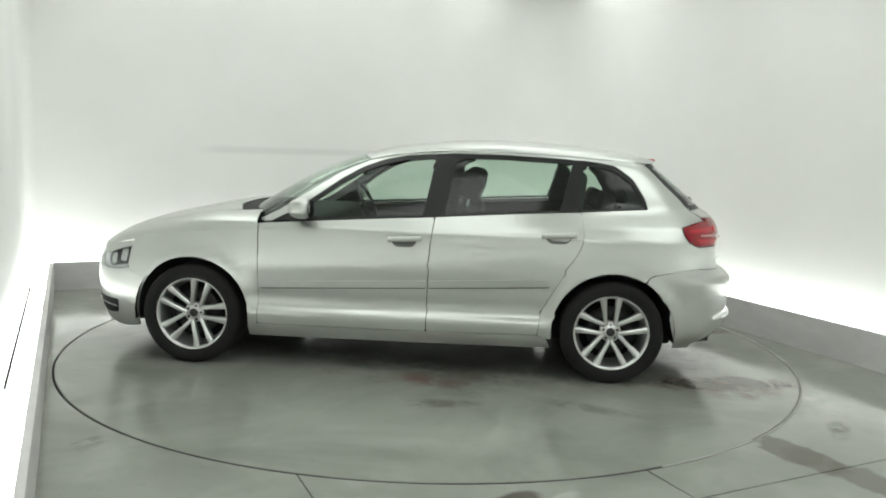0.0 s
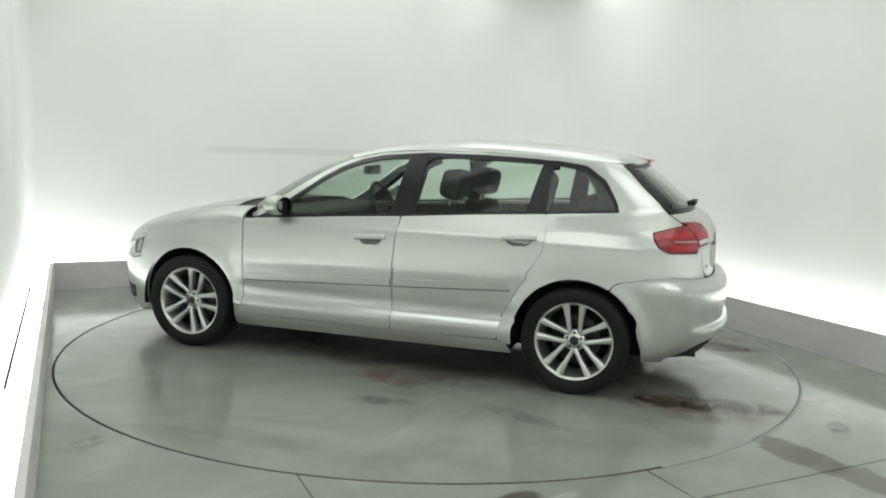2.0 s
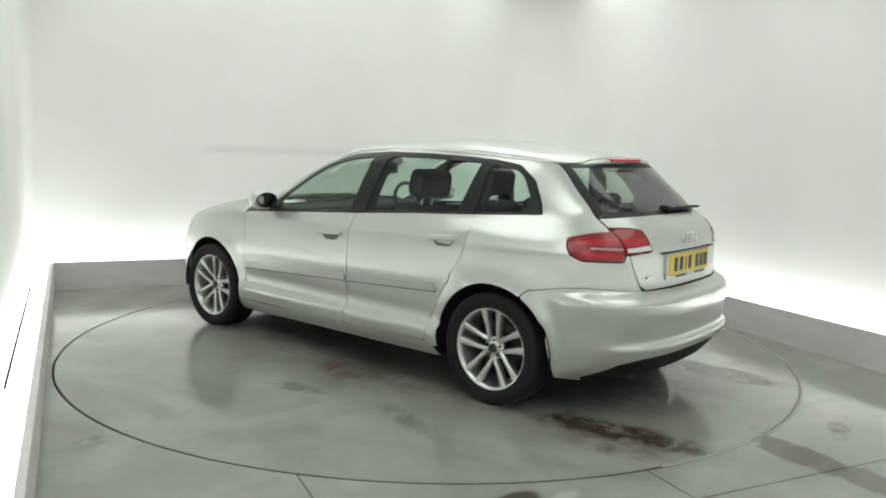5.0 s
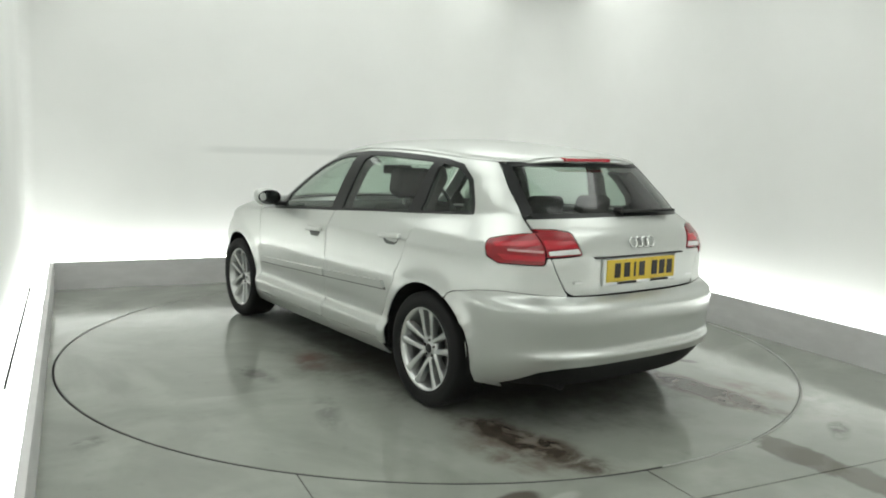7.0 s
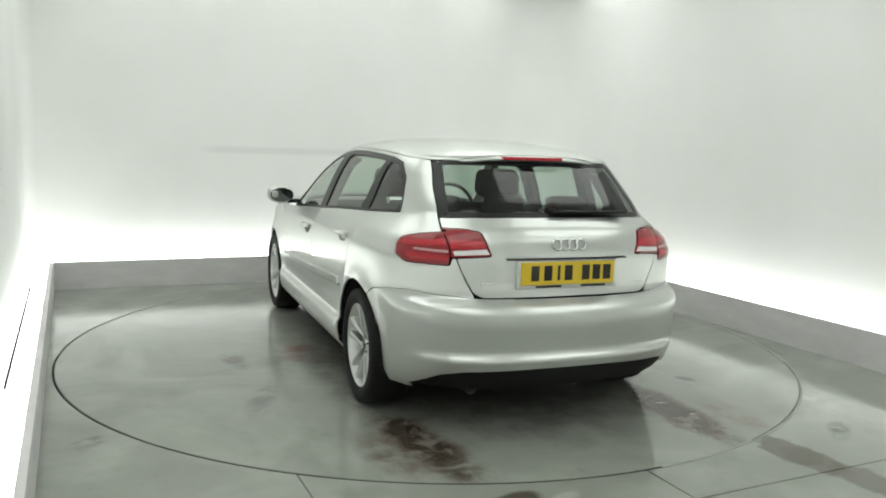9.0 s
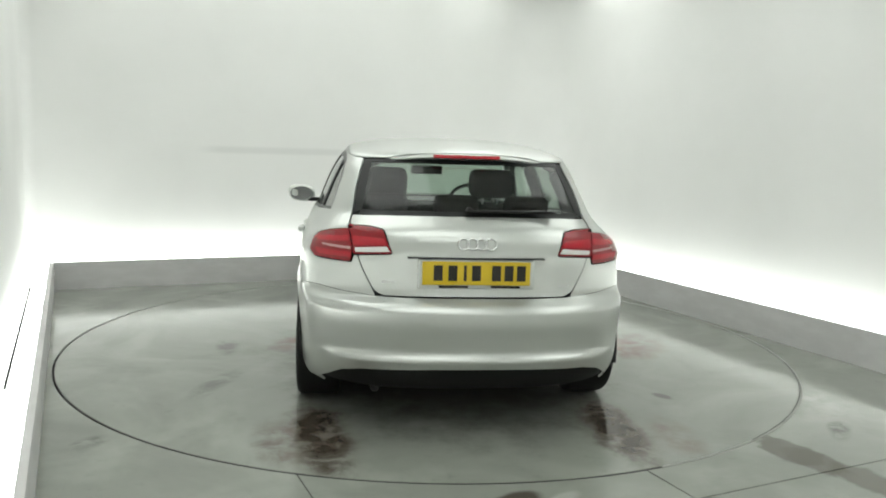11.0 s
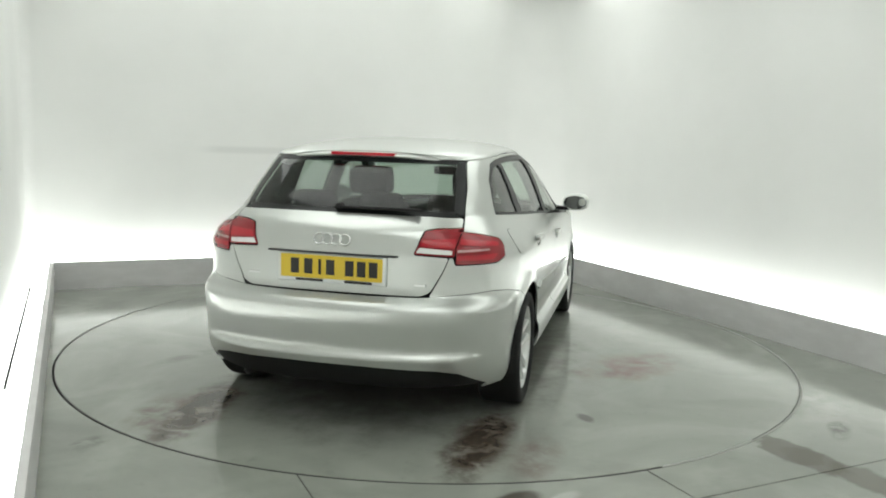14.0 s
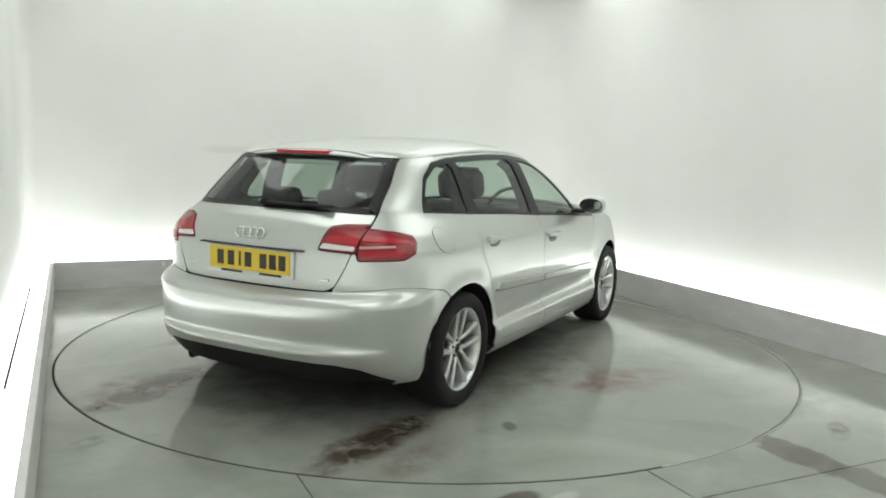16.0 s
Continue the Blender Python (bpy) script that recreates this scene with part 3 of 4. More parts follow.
def build_car():
    car = tagged(new("car"), "silver five-door hatchback car parked on a turntable", "car")
    for s in (1, -1):
        side = lambda pts, f=UP, **k: skin(outline(pts, f is UP, True), f, s, **k)
        part("side_panel", side(BODY_SIDE, corner=0.012), paint, car)
        door_f = part("front_door", side([(0.868, 0.275), (0.869, 0.60), (0.866, 0.895), (0.55, 0.917), (0.2, 0.941), (-0.205, 0.965), (-0.185, 0.80), (-0.176, 0.642), (-0.172, 0.275)], LOW, gap=0.0018, step=(0.06, 0.014)), paint, car)
        door_r = part("rear_door", side([(-0.1740, 0.275), (-0.1780, 0.642), (-0.1870, 0.80), (-0.2070, 0.966), (-0.65, 0.998)] + DOOR_REAR[::-1], LOW, gap=0.0018, step=(0.06, 0.014)), paint, car)
        fender = side([(0.870, 0.893), (1.1, hood_edge(1.1)), (1.3, hood_edge(1.3)), (1.5, hood_edge(1.5)), (1.62, hood_edge(1.62)), (1.698, hood_edge(1.698)), (1.722, 0.580), (1.70, 0.545)] + wheel_arc(1.289, 38, 188) + [(0.90, 0.262), (0.871, 0.272)], LOW, gap=0, corner=0.008)
        top = [(0.90, 0.66), (1.3, 0.69), (1.6, 0.68), (1.80, 0.63), (1.93, 0.503), (1.985, 0.38)]
        edge = [(x, 2) for x in (1.985, 1.93, 1.87, 1.80, 1.6, 1.4, 1.2, 1.0, 0.871)]
        uv = [hood_uv(*p) for p in top] + [hood_uv(x, 2) for x, _ in edge]
        join_bm(fender, skin(uv, hood_map, s, gap=0, corner=0.005, step=(0.05, 0.06), turn=1))
        part("front_fender", fender, paint, car)
        part("sill", side([(0.93, 0.262), (0.868, 0.273), (0.0, 0.273), (-0.845, 0.283), (-0.90, 0.260), (-0.925, 0.195), (0.93, 0.185)], LOW, corner=0.01), paint, car)
        # mouldings and handles on the doors
        part("moulding", side([(0.85, 0.500), (0.85, 0.538), (-0.165, 0.584), (-0.165, 0.544)], LOW, off=0.017, rim=0.02, gap=0.0, corner=0.008), paint, door_f)
        part("moulding", side([(-0.187, 0.545), (-0.187, 0.585), (-0.885, 0.622), (-0.905, 0.580)], LOW, off=0.017, rim=0.02, gap=0.0, corner=0.008), paint, door_r)
        # grey strips that draw the shadow line along the mouldings
        part("moulding_seal", side([(0.853, 0.490), (0.853, 0.536), (-0.165, 0.582), (-0.165, 0.534)], LOW, off=0.005, gap=0.0, corner=0.008), seal_shade_mat, door_f)
        part("moulding_seal", side([(-0.187, 0.535), (-0.187, 0.583), (-0.884, 0.619), (-0.910, 0.570)], LOW, off=0.005, gap=0.0, corner=0.008), seal_shade_mat, door_r)
        for d, x, z in ((door_f, -0.03, 0.818), (door_r, -0.95, 0.872)):
            # flat grey patch that paints the shade of the hollow behind the handle
            part("handle_recess", side([(x + 0.085, z + 0.002), (x + 0.05, z - 0.036), (x - 0.05, z - 0.034), (x - 0.085, z + 0.008)], LOW, off=0.0015, rim=0.002, gap=0, corner=0.03), seal_shade_mat, d)
            y = base(along(x, z, False), z, False).y
            bm = box_bm(x - 0.105, x + 0.10, y - 0.004, y + 0.026, z + 0.000, z + 0.030, 0.0085)
            moved(bm, Matrix.Translation((x, y, z)) @ Matrix.Rotation(radians(3), 4, "Y") @ Matrix.Translation((-x, -y, -z)))
            if s < 0:
                moved(bm, Matrix.Diagonal((1, -1, 1, 1))), bmesh.ops.reverse_faces(bm, faces=bm.faces[:])
            part("door_handle", bm, paint, d, smooth=True)
        # side windows: panes and black frames
        T = DLO_TOP
        for d, name, pane in ((door_f, "window_pane", [(0.77, 0.912), (0.55, 0.925), (-0.135, 0.970), (-0.165, 1.10), (-0.205, 1.335), (0.0, 1.316)] + T[9:14]),
                              (door_r, "window_pane", [(-0.255, 0.977), (-0.65, 1.006), (-0.965, 1.023), (-1.01, 1.12), (-1.035, 1.322), (-0.93, 1.33), (-0.63, 1.34), (-0.33, 1.34)]),
                              (car, "quarter_window", [(-1.065, 1.03), (-1.475, 1.053), (-1.45, 1.12), (-1.385, 1.22), (-1.275, 1.293), (-1.12, 1.316), (-1.075, 1.25)])):
            part(name, side(pane, UP, off=-0.010, rim=0.0, gap=0, corner=0.012, step=(0.06, 0.05)), glass, d)
        part("centre_pillar_trim", side([(-0.13, 0.967), (-0.262, 0.975), (-0.325, 1.345), (-0.20, 1.343)], UP, off=-0.003, gap=0, corner=0.01), black_trim, car)
        part("rear_pillar_trim", side([(-0.955, 1.02), (-1.075, 1.027), (-1.085, 1.24), (-1.11, 1.318), (-1.03, 1.33)], UP, off=-0.003, gap=0, corner=0.01), black_trim, car)
        upper_strip = T[::-1][1:] + [(-1.465, 1.058), (-1.435, 1.125), (-1.37, 1.213), (-1.265, 1.277), (-1.11, 1.300), (-0.93, 1.310), (-0.63, 1.322), (-0.3, 1.323), (0.0, 1.298), (0.13, 1.270), (0.26, 1.222), (0.39, 1.143), (0.50, 1.062), (0.655, 0.948)]
        part("window_frame", side(upper_strip, UP, off=-0.002, gap=0, corner=0.01), black_trim, car)
        part("window_seal", side([(0.80, 0.905), (0.55, 0.921), (-0.2, 0.967), (-0.65, 1.001), (-1.08, 1.024), (-1.475, 1.048), (-1.455, 1.059), (-1.08, 1.036), (-0.65, 1.013), (-0.2, 0.98), (0.55, 0.934), (0.76, 0.92)], UP, off=-0.001, gap=0, corner=0.004), black_trim, car)
        part("mirror_base", side([(0.806, 0.905), (0.56, 0.922), (0.56, 1.046), (0.685, 0.962)], UP, off=-0.001, gap=0, corner=0.008), black_trim, car)
        # door mirror
        mirror = bmesh.new()
        bmesh.ops.create_uvsphere(mirror, u_segments=24, v_segments=16, radius=1)
        for v in mirror.verts:
            x, y, z = v.co
            k = 1.0 if x > 0 else 0.42
            y2 = math.copysign(abs(y) ** 0.75, y)
            z2 = math.copysign(abs(z) ** 0.72, z)
            v.co = (0.565 + 0.095 * k * x - 0.02 * y2, s * (0.945 + 0.100 * y2), 0.997 + 0.062 * z2 + 0.008 * y2)
        if s < 0:
            bmesh.ops.reverse_faces(mirror, faces=mirror.faces[:])
        m = part("door_mirror", mirror, paint, car, smooth=True)
        g = bmesh.new()
        bmesh.ops.create_circle(g, cap_ends=True, segments=24, radius=1, matrix=Matrix.Translation((0.521, s * 0.945, 0.997)) @ Matrix.Rotation(radians(-90), 4, "Y") @ Matrix.Diagonal((0.052, 0.086, 1, 1)))
        part("mirror_face", g, mirror_glass, m)
        arm = box_bm(0.55, 0.63, min(s * 0.80, s * 0.90), max(s * 0.80, s * 0.90), 0.935, 0.962, 0.010)
        part("mirror_arm", arm, black_plastic, m)
        # rear lamps
        lamp = part("rear_lamp", side([(-1.685, 0.948), (-1.76, 0.969), (-1.86, 0.989), ("r", 0.606, 1.002), ("r", 0.588, 0.92), ("r", 0.592, 0.836), (-1.775, 0.842), (-1.722, 0.871), (-1.695, 0.91)], UP, off=0.003, gap=0.0012, corner=0.015, step=(0.03, 0.03)), red_lens, car, "red rear lamp lens")
        part("light_strip", side([(-1.80, 0.908), ("r", 0.595, 0.905), ("r", 0.596, 0.893), (-1.80, 0.900)], UP, off=0.0055, rim=0.003, gap=0, corner=0.003), pale_lens, lamp, "pale reflector strip")
        part("light_guide", side([(-1.72, 0.935), (-1.86, 0.950), ("r", 0.603, 0.958), ("r", 0.60, 0.93), (-1.86, 0.922), (-1.74, 0.917)], UP, off=0.0045, rim=0.002, gap=0, corner=0.012), red_bright, lamp)
        part("light_guide", side([(-1.765, 0.884), ("r", 0.592, 0.880), ("r", 0.592, 0.856), (-1.80, 0.858)], UP, off=0.0045, rim=0.002, gap=0, corner=0.010), red_bright, lamp)
        inner = part("tailgate_lamp", side([("r", 0.602, 1.002), ("r", 0.50, 1.000), ("r", 0.445, 0.990), ("r", 0.402, 0.882), ("r", 0.586, 0.872), ("r", 0.586, 0.92)], UP, off=0.003, gap=0.0012, corner=0.012, step=(0.03, 0.03)), red_lens, car, "red tailgate lamp lens")
        part("light_guide", side([("r", 0.582, 0.955), ("r", 0.440, 0.950), ("r", 0.428, 0.920), ("r", 0.582, 0.912)], UP, off=0.0045, rim=0.002, gap=0, corner=0.010), red_bright, inner)
        part("reverse_lamp", side([("r", 0.428, 0.914), ("r", 0.412, 0.890), ("r", 0.572, 0.882), ("r", 0.575, 0.902)], UP, off=0.0055, rim=0.003, gap=0, corner=0.004), material("white_reverse_lens", (0.75, 0.74, 0.73), 0.15, coat=1.0), inner, "white reversing lamp strip")
        # headlamp
        head = part("headlamp", side([(1.702, 0.735), (1.727, 0.583), (1.80, 0.560), (1.90, 0.553), (2.0, 0.565), ("f", 0.42, 0.60), ("f", 0.44, 0.625), (1.93, 0.675)], LOW, off=-0.03, gap=0, corner=0.01), lamp_bowl, car, "clear headlamp with chrome reflector")
        part("lamp_bezel", side([(1.712, 0.718), (1.735, 0.595), (1.90, 0.562), (1.94, 0.60), (1.90, 0.672)], LOW, off=-0.024, rim=0.004, gap=0, corner=0.012), black_trim, head)
        for x, z, r in ((1.772, 0.650, 0.040), (1.862, 0.620, 0.036)):
            part("lamp_reflector", side([(x - r * 0.7, z + r * 1.1), (x - r * 0.5, z - r * 1.1), (x + r * 0.8, z - r * 1.1), (x + r * 0.6, z + r * 1.0)], LOW, off=-0.016, rim=0.006, gap=0, corner=0.02), chrome, head)
        ob = part("headlamp_lens", side([(1.702, 0.738), (1.727, 0.583), (1.80, 0.560), (1.90, 0.553), (2.0, 0.565), ("f", 0.42, 0.60), ("f", 0.44, 0.63), (1.93, 0.678)], LOW, off=0.002, rim=0.03, gap=0.002, corner=0.01), clear_lens, head)
        ob.visible_shadow = False
        part("lamp_surround", side([(1.700, 0.740), (1.705, 0.708), (1.80, 0.682), (1.90, 0.648), (1.97, 0.635), (1.93, 0.680), (1.82, 0.715)], LOW, off=0.004, rim=0.006, gap=0, corner=0.006), paint, car)
        fog = part("fog_intake", side([(1.82, 0.355), (1.83, 0.268), (1.93, 0.255), ("f", 0.46, 0.29), ("f", 0.48, 0.36)], LOW, off=0.003, gap=0, corner=0.02), black_plastic, car)
        part("intake_slat", side([(1.83, 0.318), (1.83, 0.306), ("f", 0.50, 0.318), ("f", 0.50, 0.33)], LOW, off=0.008, gap=0, corner=0.003), chrome, fog)
        # dark inner shell, wheel housings
        shell = side([(0.93, 0.22), (0.93, 0.895), (-0.2, 0.955), (-1.08, 1.015), (-1.46, 1.035), (-1.46, 0.68)] + wheel_arc(-1.289, 110, 10, 0.40) + [(-0.92, 0.22)], LOW, off=-0.035, rim=0, gap=0, corner=0.01)
        part("door_lining", shell, cabin_mat, car)
        part("pillar_lining", side([(-1.36, 1.03), (-1.37, 1.15), (-1.31, 1.24), (-1.25, 1.302), (-1.42, 1.312), ("r", 0.525, 1.305), ("r", 0.560, 1.19), ("r", 0.580, 1.06), (-1.70, 1.0)], UP, off=-0.045, rim=0.05, gap=0, corner=0.01), cabin_mat, car)
        for name, trim in (("centre_pillar_lining", [(-0.15, 0.96), (-0.26, 0.967), (-0.32, 1.335), (-0.21, 1.335)]), ("rear_pillar_lining", [(-0.965, 1.01), (-1.09, 1.018), (-1.12, 1.24), (-1.13, 1.312), (-1.03, 1.322)])):
            part(name, side(trim, UP, off=-0.018, rim=0.05, gap=0, corner=0.01), cabin_mat, car)
        for c in WHEELS:
            bm = bmesh.new()
            prof = [[], []]
            for i in range(19):
                a = radians(-8 + 196 * i / 18)
                for k, y in enumerate((0.50, 0.845)):
                    prof[k].append(bm.verts.new((c + 0.374 * math.cos(a), s * y, HUB + 0.374 * math.sin(a))))
            for i in range(18):
                bm.faces.new((prof[0][i], prof[0][i + 1], prof[1][i + 1], prof[1][i]))
            bm.faces.new(prof[0])
            part("wheel_housing", bm, under_mat, car, smooth=False)
    # fuel flap on the right flank
    oval = [(-1.47 + 0.0862 * math.cos(k * math.pi / 6), 0.912 + 0.0662 * math.sin(k * math.pi / 6)) for k in range(12)]
    small = [(-1.47 + 0.084 * math.cos(k * math.pi / 6), 0.912 + 0.064 * math.sin(k * math.pi / 6)) for k in range(12)]
    flap = part("fuel_flap", skin(outline(small, True, True), UP, -1, off=0.0016, rim=0.002, gap=0, corner=0.02, step=(0.04, 0.03)), paint, car)
    part("flap_seal", skin(outline(oval, True, True), UP, -1, off=0.0007, rim=0.002, gap=0, corner=0.02, step=(0.04, 0.03)), seal_shade_mat, flap)
    # bumpers
    half = [(-1.49, 0.648), (-1.56, 0.672), (-1.68, 0.695), (-1.80, 0.705), ("r", 0.60, 0.690), ("r", 0.45, 0.680)]
    low = [(-1.654, 0.32), (-1.660, 0.22), (-1.78, 0.212), ("r", 0.73, 0.235), ("r", 0.69, 0.275), ("r", 0.63, 0.318), ("r", 0.54, 0.338)]
    left = outline(half), outline(low)
    arc_pts = outline(wheel_arc(-1.289, 172, 121, 0.362, 7))
    loop = outline([("r", 0.2, 0.678)]) + left[0][::-1] + arc_pts[::-1] + left[1] + outline([("r", 0.2, 0.350)])
    loop += [(-5.2 - u, v) for u, v in loop[::-1]]
    bumper = part("rear_bumper", skin(loop, UP, corner=0.012, step=(0.035, 0.012)), paint, car)
    val = outline([("r", 0.0, 0.348), ("r", 0.54, 0.348), ("r", 0.65, 0.332), ("r", 0.715, 0.262), ("r", 0.70, 0.235), ("r", 0.5, 0.222), ("r", 0.0, 0.222)])
    val = val[1:-1]
    val += [(-5.2 - u, v) for u, v in val[::-1]]
    part("rear_valance", skin(val, UP, off=-0.012, corner=0.012, rim=0.03), black_plastic, car, "black plastic rear valance")
    fb = outline([("f", 0.0, 0.62), ("f", 0.40, 0.595), (2.0, 0.562), (1.90, 0.550), (1.80, 0.557), (1.725, 0.577), (1.70, 0.545)], False)[1:] + outline(wheel_arc(1.289, 38, 8, 0.362, 5), False) + outline([(1.655, 0.20), (1.80, 0.172), ("f", 0.40, 0.165)], False)
    fb += [(4.8 - u, v) for u, v in fb[::-1]]
    part("front_bumper", skin(fb, LOW, corner=0.012), paint, car)
    gr = outline([("f", 0.30, 0.60), ("f", 0.33, 0.42), ("f", 0.22, 0.27)], False)
    gr += [(4.8 - u, v) for u, v in gr[::-1]]
    grille = part("grille", skin(gr, LOW, off=0.006, corner=0.03), black_plastic, car)
    for z in (0.34, 0.40, 0.46, 0.52, 0.57):
        sl = outline([("f", 0.25, z), ("f", 0.25, z + 0.008)], False)
        sl += [(4.8 - u, v) for u, v in sl[::-1]]
        part("grille_slat", skin(sl, LOW, off=0.012, gap=0, corner=0.001), chrome, grille)
    # bonnet, roof, screens
    hp = [hood_uv(x, y) for x, y in ((1.13, 0.0), (1.11, 0.4), (1.03, 0.657), (1.3, 0.688), (1.6, 0.678), (1.80, 0.628), (1.93, 0.50), (2.0, 0.35), (2.04, 0.0))]
    part("bonnet", skin(hp[1:-1] + [(u, -v) for u, v in hp[1:-1][::-1]], hood_map, step=(0.06, 0.06), turn=1), paint, car)
    part("nose_panel", skin([hood_uv(2.0, 0.30), hood_uv(2.11, 0.25), hood_uv(2.11, -0.25), hood_uv(2.0, -0.30)], hood_map, gap=0, turn=1), paint, car)
    cowl = [hood_uv(x, y) for x, y in ((1.16, 0.35), (1.12, 0.60), (1.04, 0.69), (0.89, 0.70), (0.90, 0.4))]
    part("cowl", skin(cowl + [(u, -v) for u, v in cowl[::-1]], hood_map, off=-0.012, turn=1), black_plastic, car)
    rp = [(x, 1.0) for x in (0.22, 0.0, -0.3, -0.63, -0.92, -1.2, -1.35, -1.48)] + [roof_uv(-1.54, 0.40)]
    front_edge = [(0.30, 0.4), (0.33, 0.15)]
    roof_pts = front_edge[::-1] + rp
    part("roof", skin(roof_pts + [(u, -v) for u, v in roof_pts[::-1]], roof_map, gap=0.0, corner=0.01, step=(0.06, 0.06), turn=1), paint, car)
    ws = outline([("f", 0.35, 0.985), (0.885, 0.925), (0.765, 0.982), (0.605, 1.089), (0.405, 1.220), (0.235, 1.296), ("f", 0.3, 1.335)])
    ws += [(4.8 - u, v) for u, v in ws[::-1]]
    part("windscreen", skin(ws, UP, off=-0.004, rim=0, gap=0, corner=0.02), glass, car)
    lining = [(x, 0.97) for x in (0.20, 0.0, -0.3, -0.63, -0.92, -1.2, -1.35, -1.46)]
    part("headliner", skin([(0.29, 0.4)] + lining + [(-1.46, -0.97)] + [(u, -v) for u, v in lining[::-1][1:]] + [(0.29, -0.4)], roof_map, off=-0.03, rim=0, gap=0, corner=0.01, step=(0.08, 0.08), turn=1), headliner_mat, car)
    # tailgate
    tg = outline([("r", 0.25, 0.684), ("r", 0.445, 0.684), ("r", 0.486, 0.704), ("r", 0.536, 0.80), ("r", 0.562, 0.868), ("r", 0.40, 0.878), ("r", 0.440, 0.993), ("r", 0.50, 1.004), ("r", 0.598, 1.004), ("r", 0.585, 1.045), ("r", 0.45, 1.052), ("r", 0.2, 1.055)])
    tg += [(-5.2 - u, v) for u, v in tg[::-1]]
    gate = part("tailgate", skin(tg, UP, corner=0.014, step=(0.04, 0.03)), paint, car)
    rw = outline([("r", 0.25, 1.061), ("r", 0.45, 1.058), ("r", 0.584, 1.050), ("r", 0.563, 1.19), ("r", 0.527, 1.315), ("r", 0.2, 1.325)])
    rw += [(-5.2 - u, v) for u, v in rw[::-1]]
    part("rear_window", skin(rw, UP, off=-0.004, rim=0, gap=0.0, corner=0.03, step=(0.05, 0.04)), dark_glass, gate)
    brd = outline([("r", 0.583, 1.050), ("r", 0.562, 1.19), ("r", 0.526, 1.315), ("r", 0.490, 1.310), ("r", 0.522, 1.18), ("r", 0.540, 1.078)])
    for k in (1, -1):
        part("window_border", skin(brd, UP, k, off=-0.002, rim=0.003, gap=0, corner=0.01), black_trim, gate)
    for z0, z1, n in ((1.052, 1.076, 0.550), (1.302, 1.322, 0.50)):
        b = outline([("r", n, z0), ("r", n, z1)])
        b += [(-5.2 - u, v) for u, v in b[::-1]]
        part("window_border", skin(b, UP, off=-0.002, rim=0.003, gap=0, corner=0.004), black_trim, gate)
    # roof spoiler with the high brake lamp
    bm = bmesh.new()
    rows = []
    for i in range(33):
        y = -0.505 + 1.01 * i / 32
        k = abs(y) / 0.505
        dx, zc = 0.042 + 0.12 * k ** 3.2, roof_top(-1.5) - 0.003 - 0.036 * k ** 2.2 - 0.022 * max(0, k - 0.85) / 0.15
        rows.append([bm.verts.new((x + dx, y, zc + z)) for x, z in ((-1.42, 0.010), (-1.50, 0.003), (-1.58, -0.008), (-1.632, -0.017), (-1.640, -0.024), (-1.632, -0.032), (-1.56, -0.042), (-1.44, -0.03))])
    for a, b in zip(rows, rows[1:]):
        for k in range(8):
            bm.faces.new((a[k], a[(k + 1) % 8], b[(k + 1) % 8], b[k]))
    bm.faces.new(rows[0]), bm.faces.new(rows[-1])
    bmesh.ops.recalc_face_normals(bm, faces=bm.faces[:])
    spoiler = part("roof_spoiler", bm, paint, gate, smooth=True)
    zb = roof_top(-1.5) - 0.014
    part("brake_lamp", box_bm(-1.602, -1.54, -0.175, 0.175, zb - 0.021, zb - 0.003, 0.004), red_bright, gate, "red high-level brake lamp")
    # number plate, plain bars for its characters
    px = rear_line(0.80) - 0.009
    plate = part("number_plate", box_bm(px - 0.004, px + 0.004, -0.260, 0.260, 0.741, 0.854, 0.003), plate_yellow, gate, "yellow rear number plate with dark bars")
    holder = part("plate_holder", box_bm(px + 0.001, px + 0.03, -0.280, 0.280, 0.722, 0.862, 0.006), paint, gate)
    for y in (0.165, 0.095, 0.036, -0.018, -0.115, -0.175, -0.235):
        w = 0.014 if abs(y - 0.036) < 0.01 else 0.043
        part("character_bar", box_bm(px - 0.0055, px - 0.004, y - w / 2 + 0.02, y + w / 2 + 0.02, 0.762, 0.836), plate_ink, plate)
    for y in (0.11, -0.14):
        part("plate_line", box_bm(px - 0.0055, px - 0.004, y - 0.07, y + 0.07, 0.728, 0.739), plate_ink, plate)
    hx = rear_line(0.87)
    part("tailgate_grip", box_bm(hx - 0.012, hx + 0.02, -0.33, 0.33, 0.864, 0.871, 0.003), alloy_dark, gate)
    for i in range(4):
        ring = lathe_bm([(0.0265 + 0.0045 * math.cos(a), 0.0045 * math.sin(a)) for a in [k * math.pi / 4 for k in range(9)]], 28)
        part("badge_ring", moved(ring, Matrix.Translation((rear_line(0.935) - 0.008, 0.066 - 0.044 * i, 0.935)) @ Matrix.Rotation(radians(90), 4, "Z") @ Matrix.Rotation(radians(15), 4, "X")), chrome, gate, smooth=True)
    for y, w, z in ((0.41, 0.075, 0.747), (-0.43, 0.065, 0.735)):
        q = base(across(y, z, True), z, True)
        part("badge_bar", box_bm(q.x - 0.004, q.x + 0.02, y - w / 2, y + w / 2, z - 0.006, z + 0.006, 0.002), alloy, gate)
    # rear wiper
    wz = 1.079
    wx = rear_line(wz)
    part("wiper_arm", box_bm(wx - 0.035, wx + 0.005, -0.40, 0.04, wz - 0.004, wz + 0.008, 0.004), black_plastic, gate)
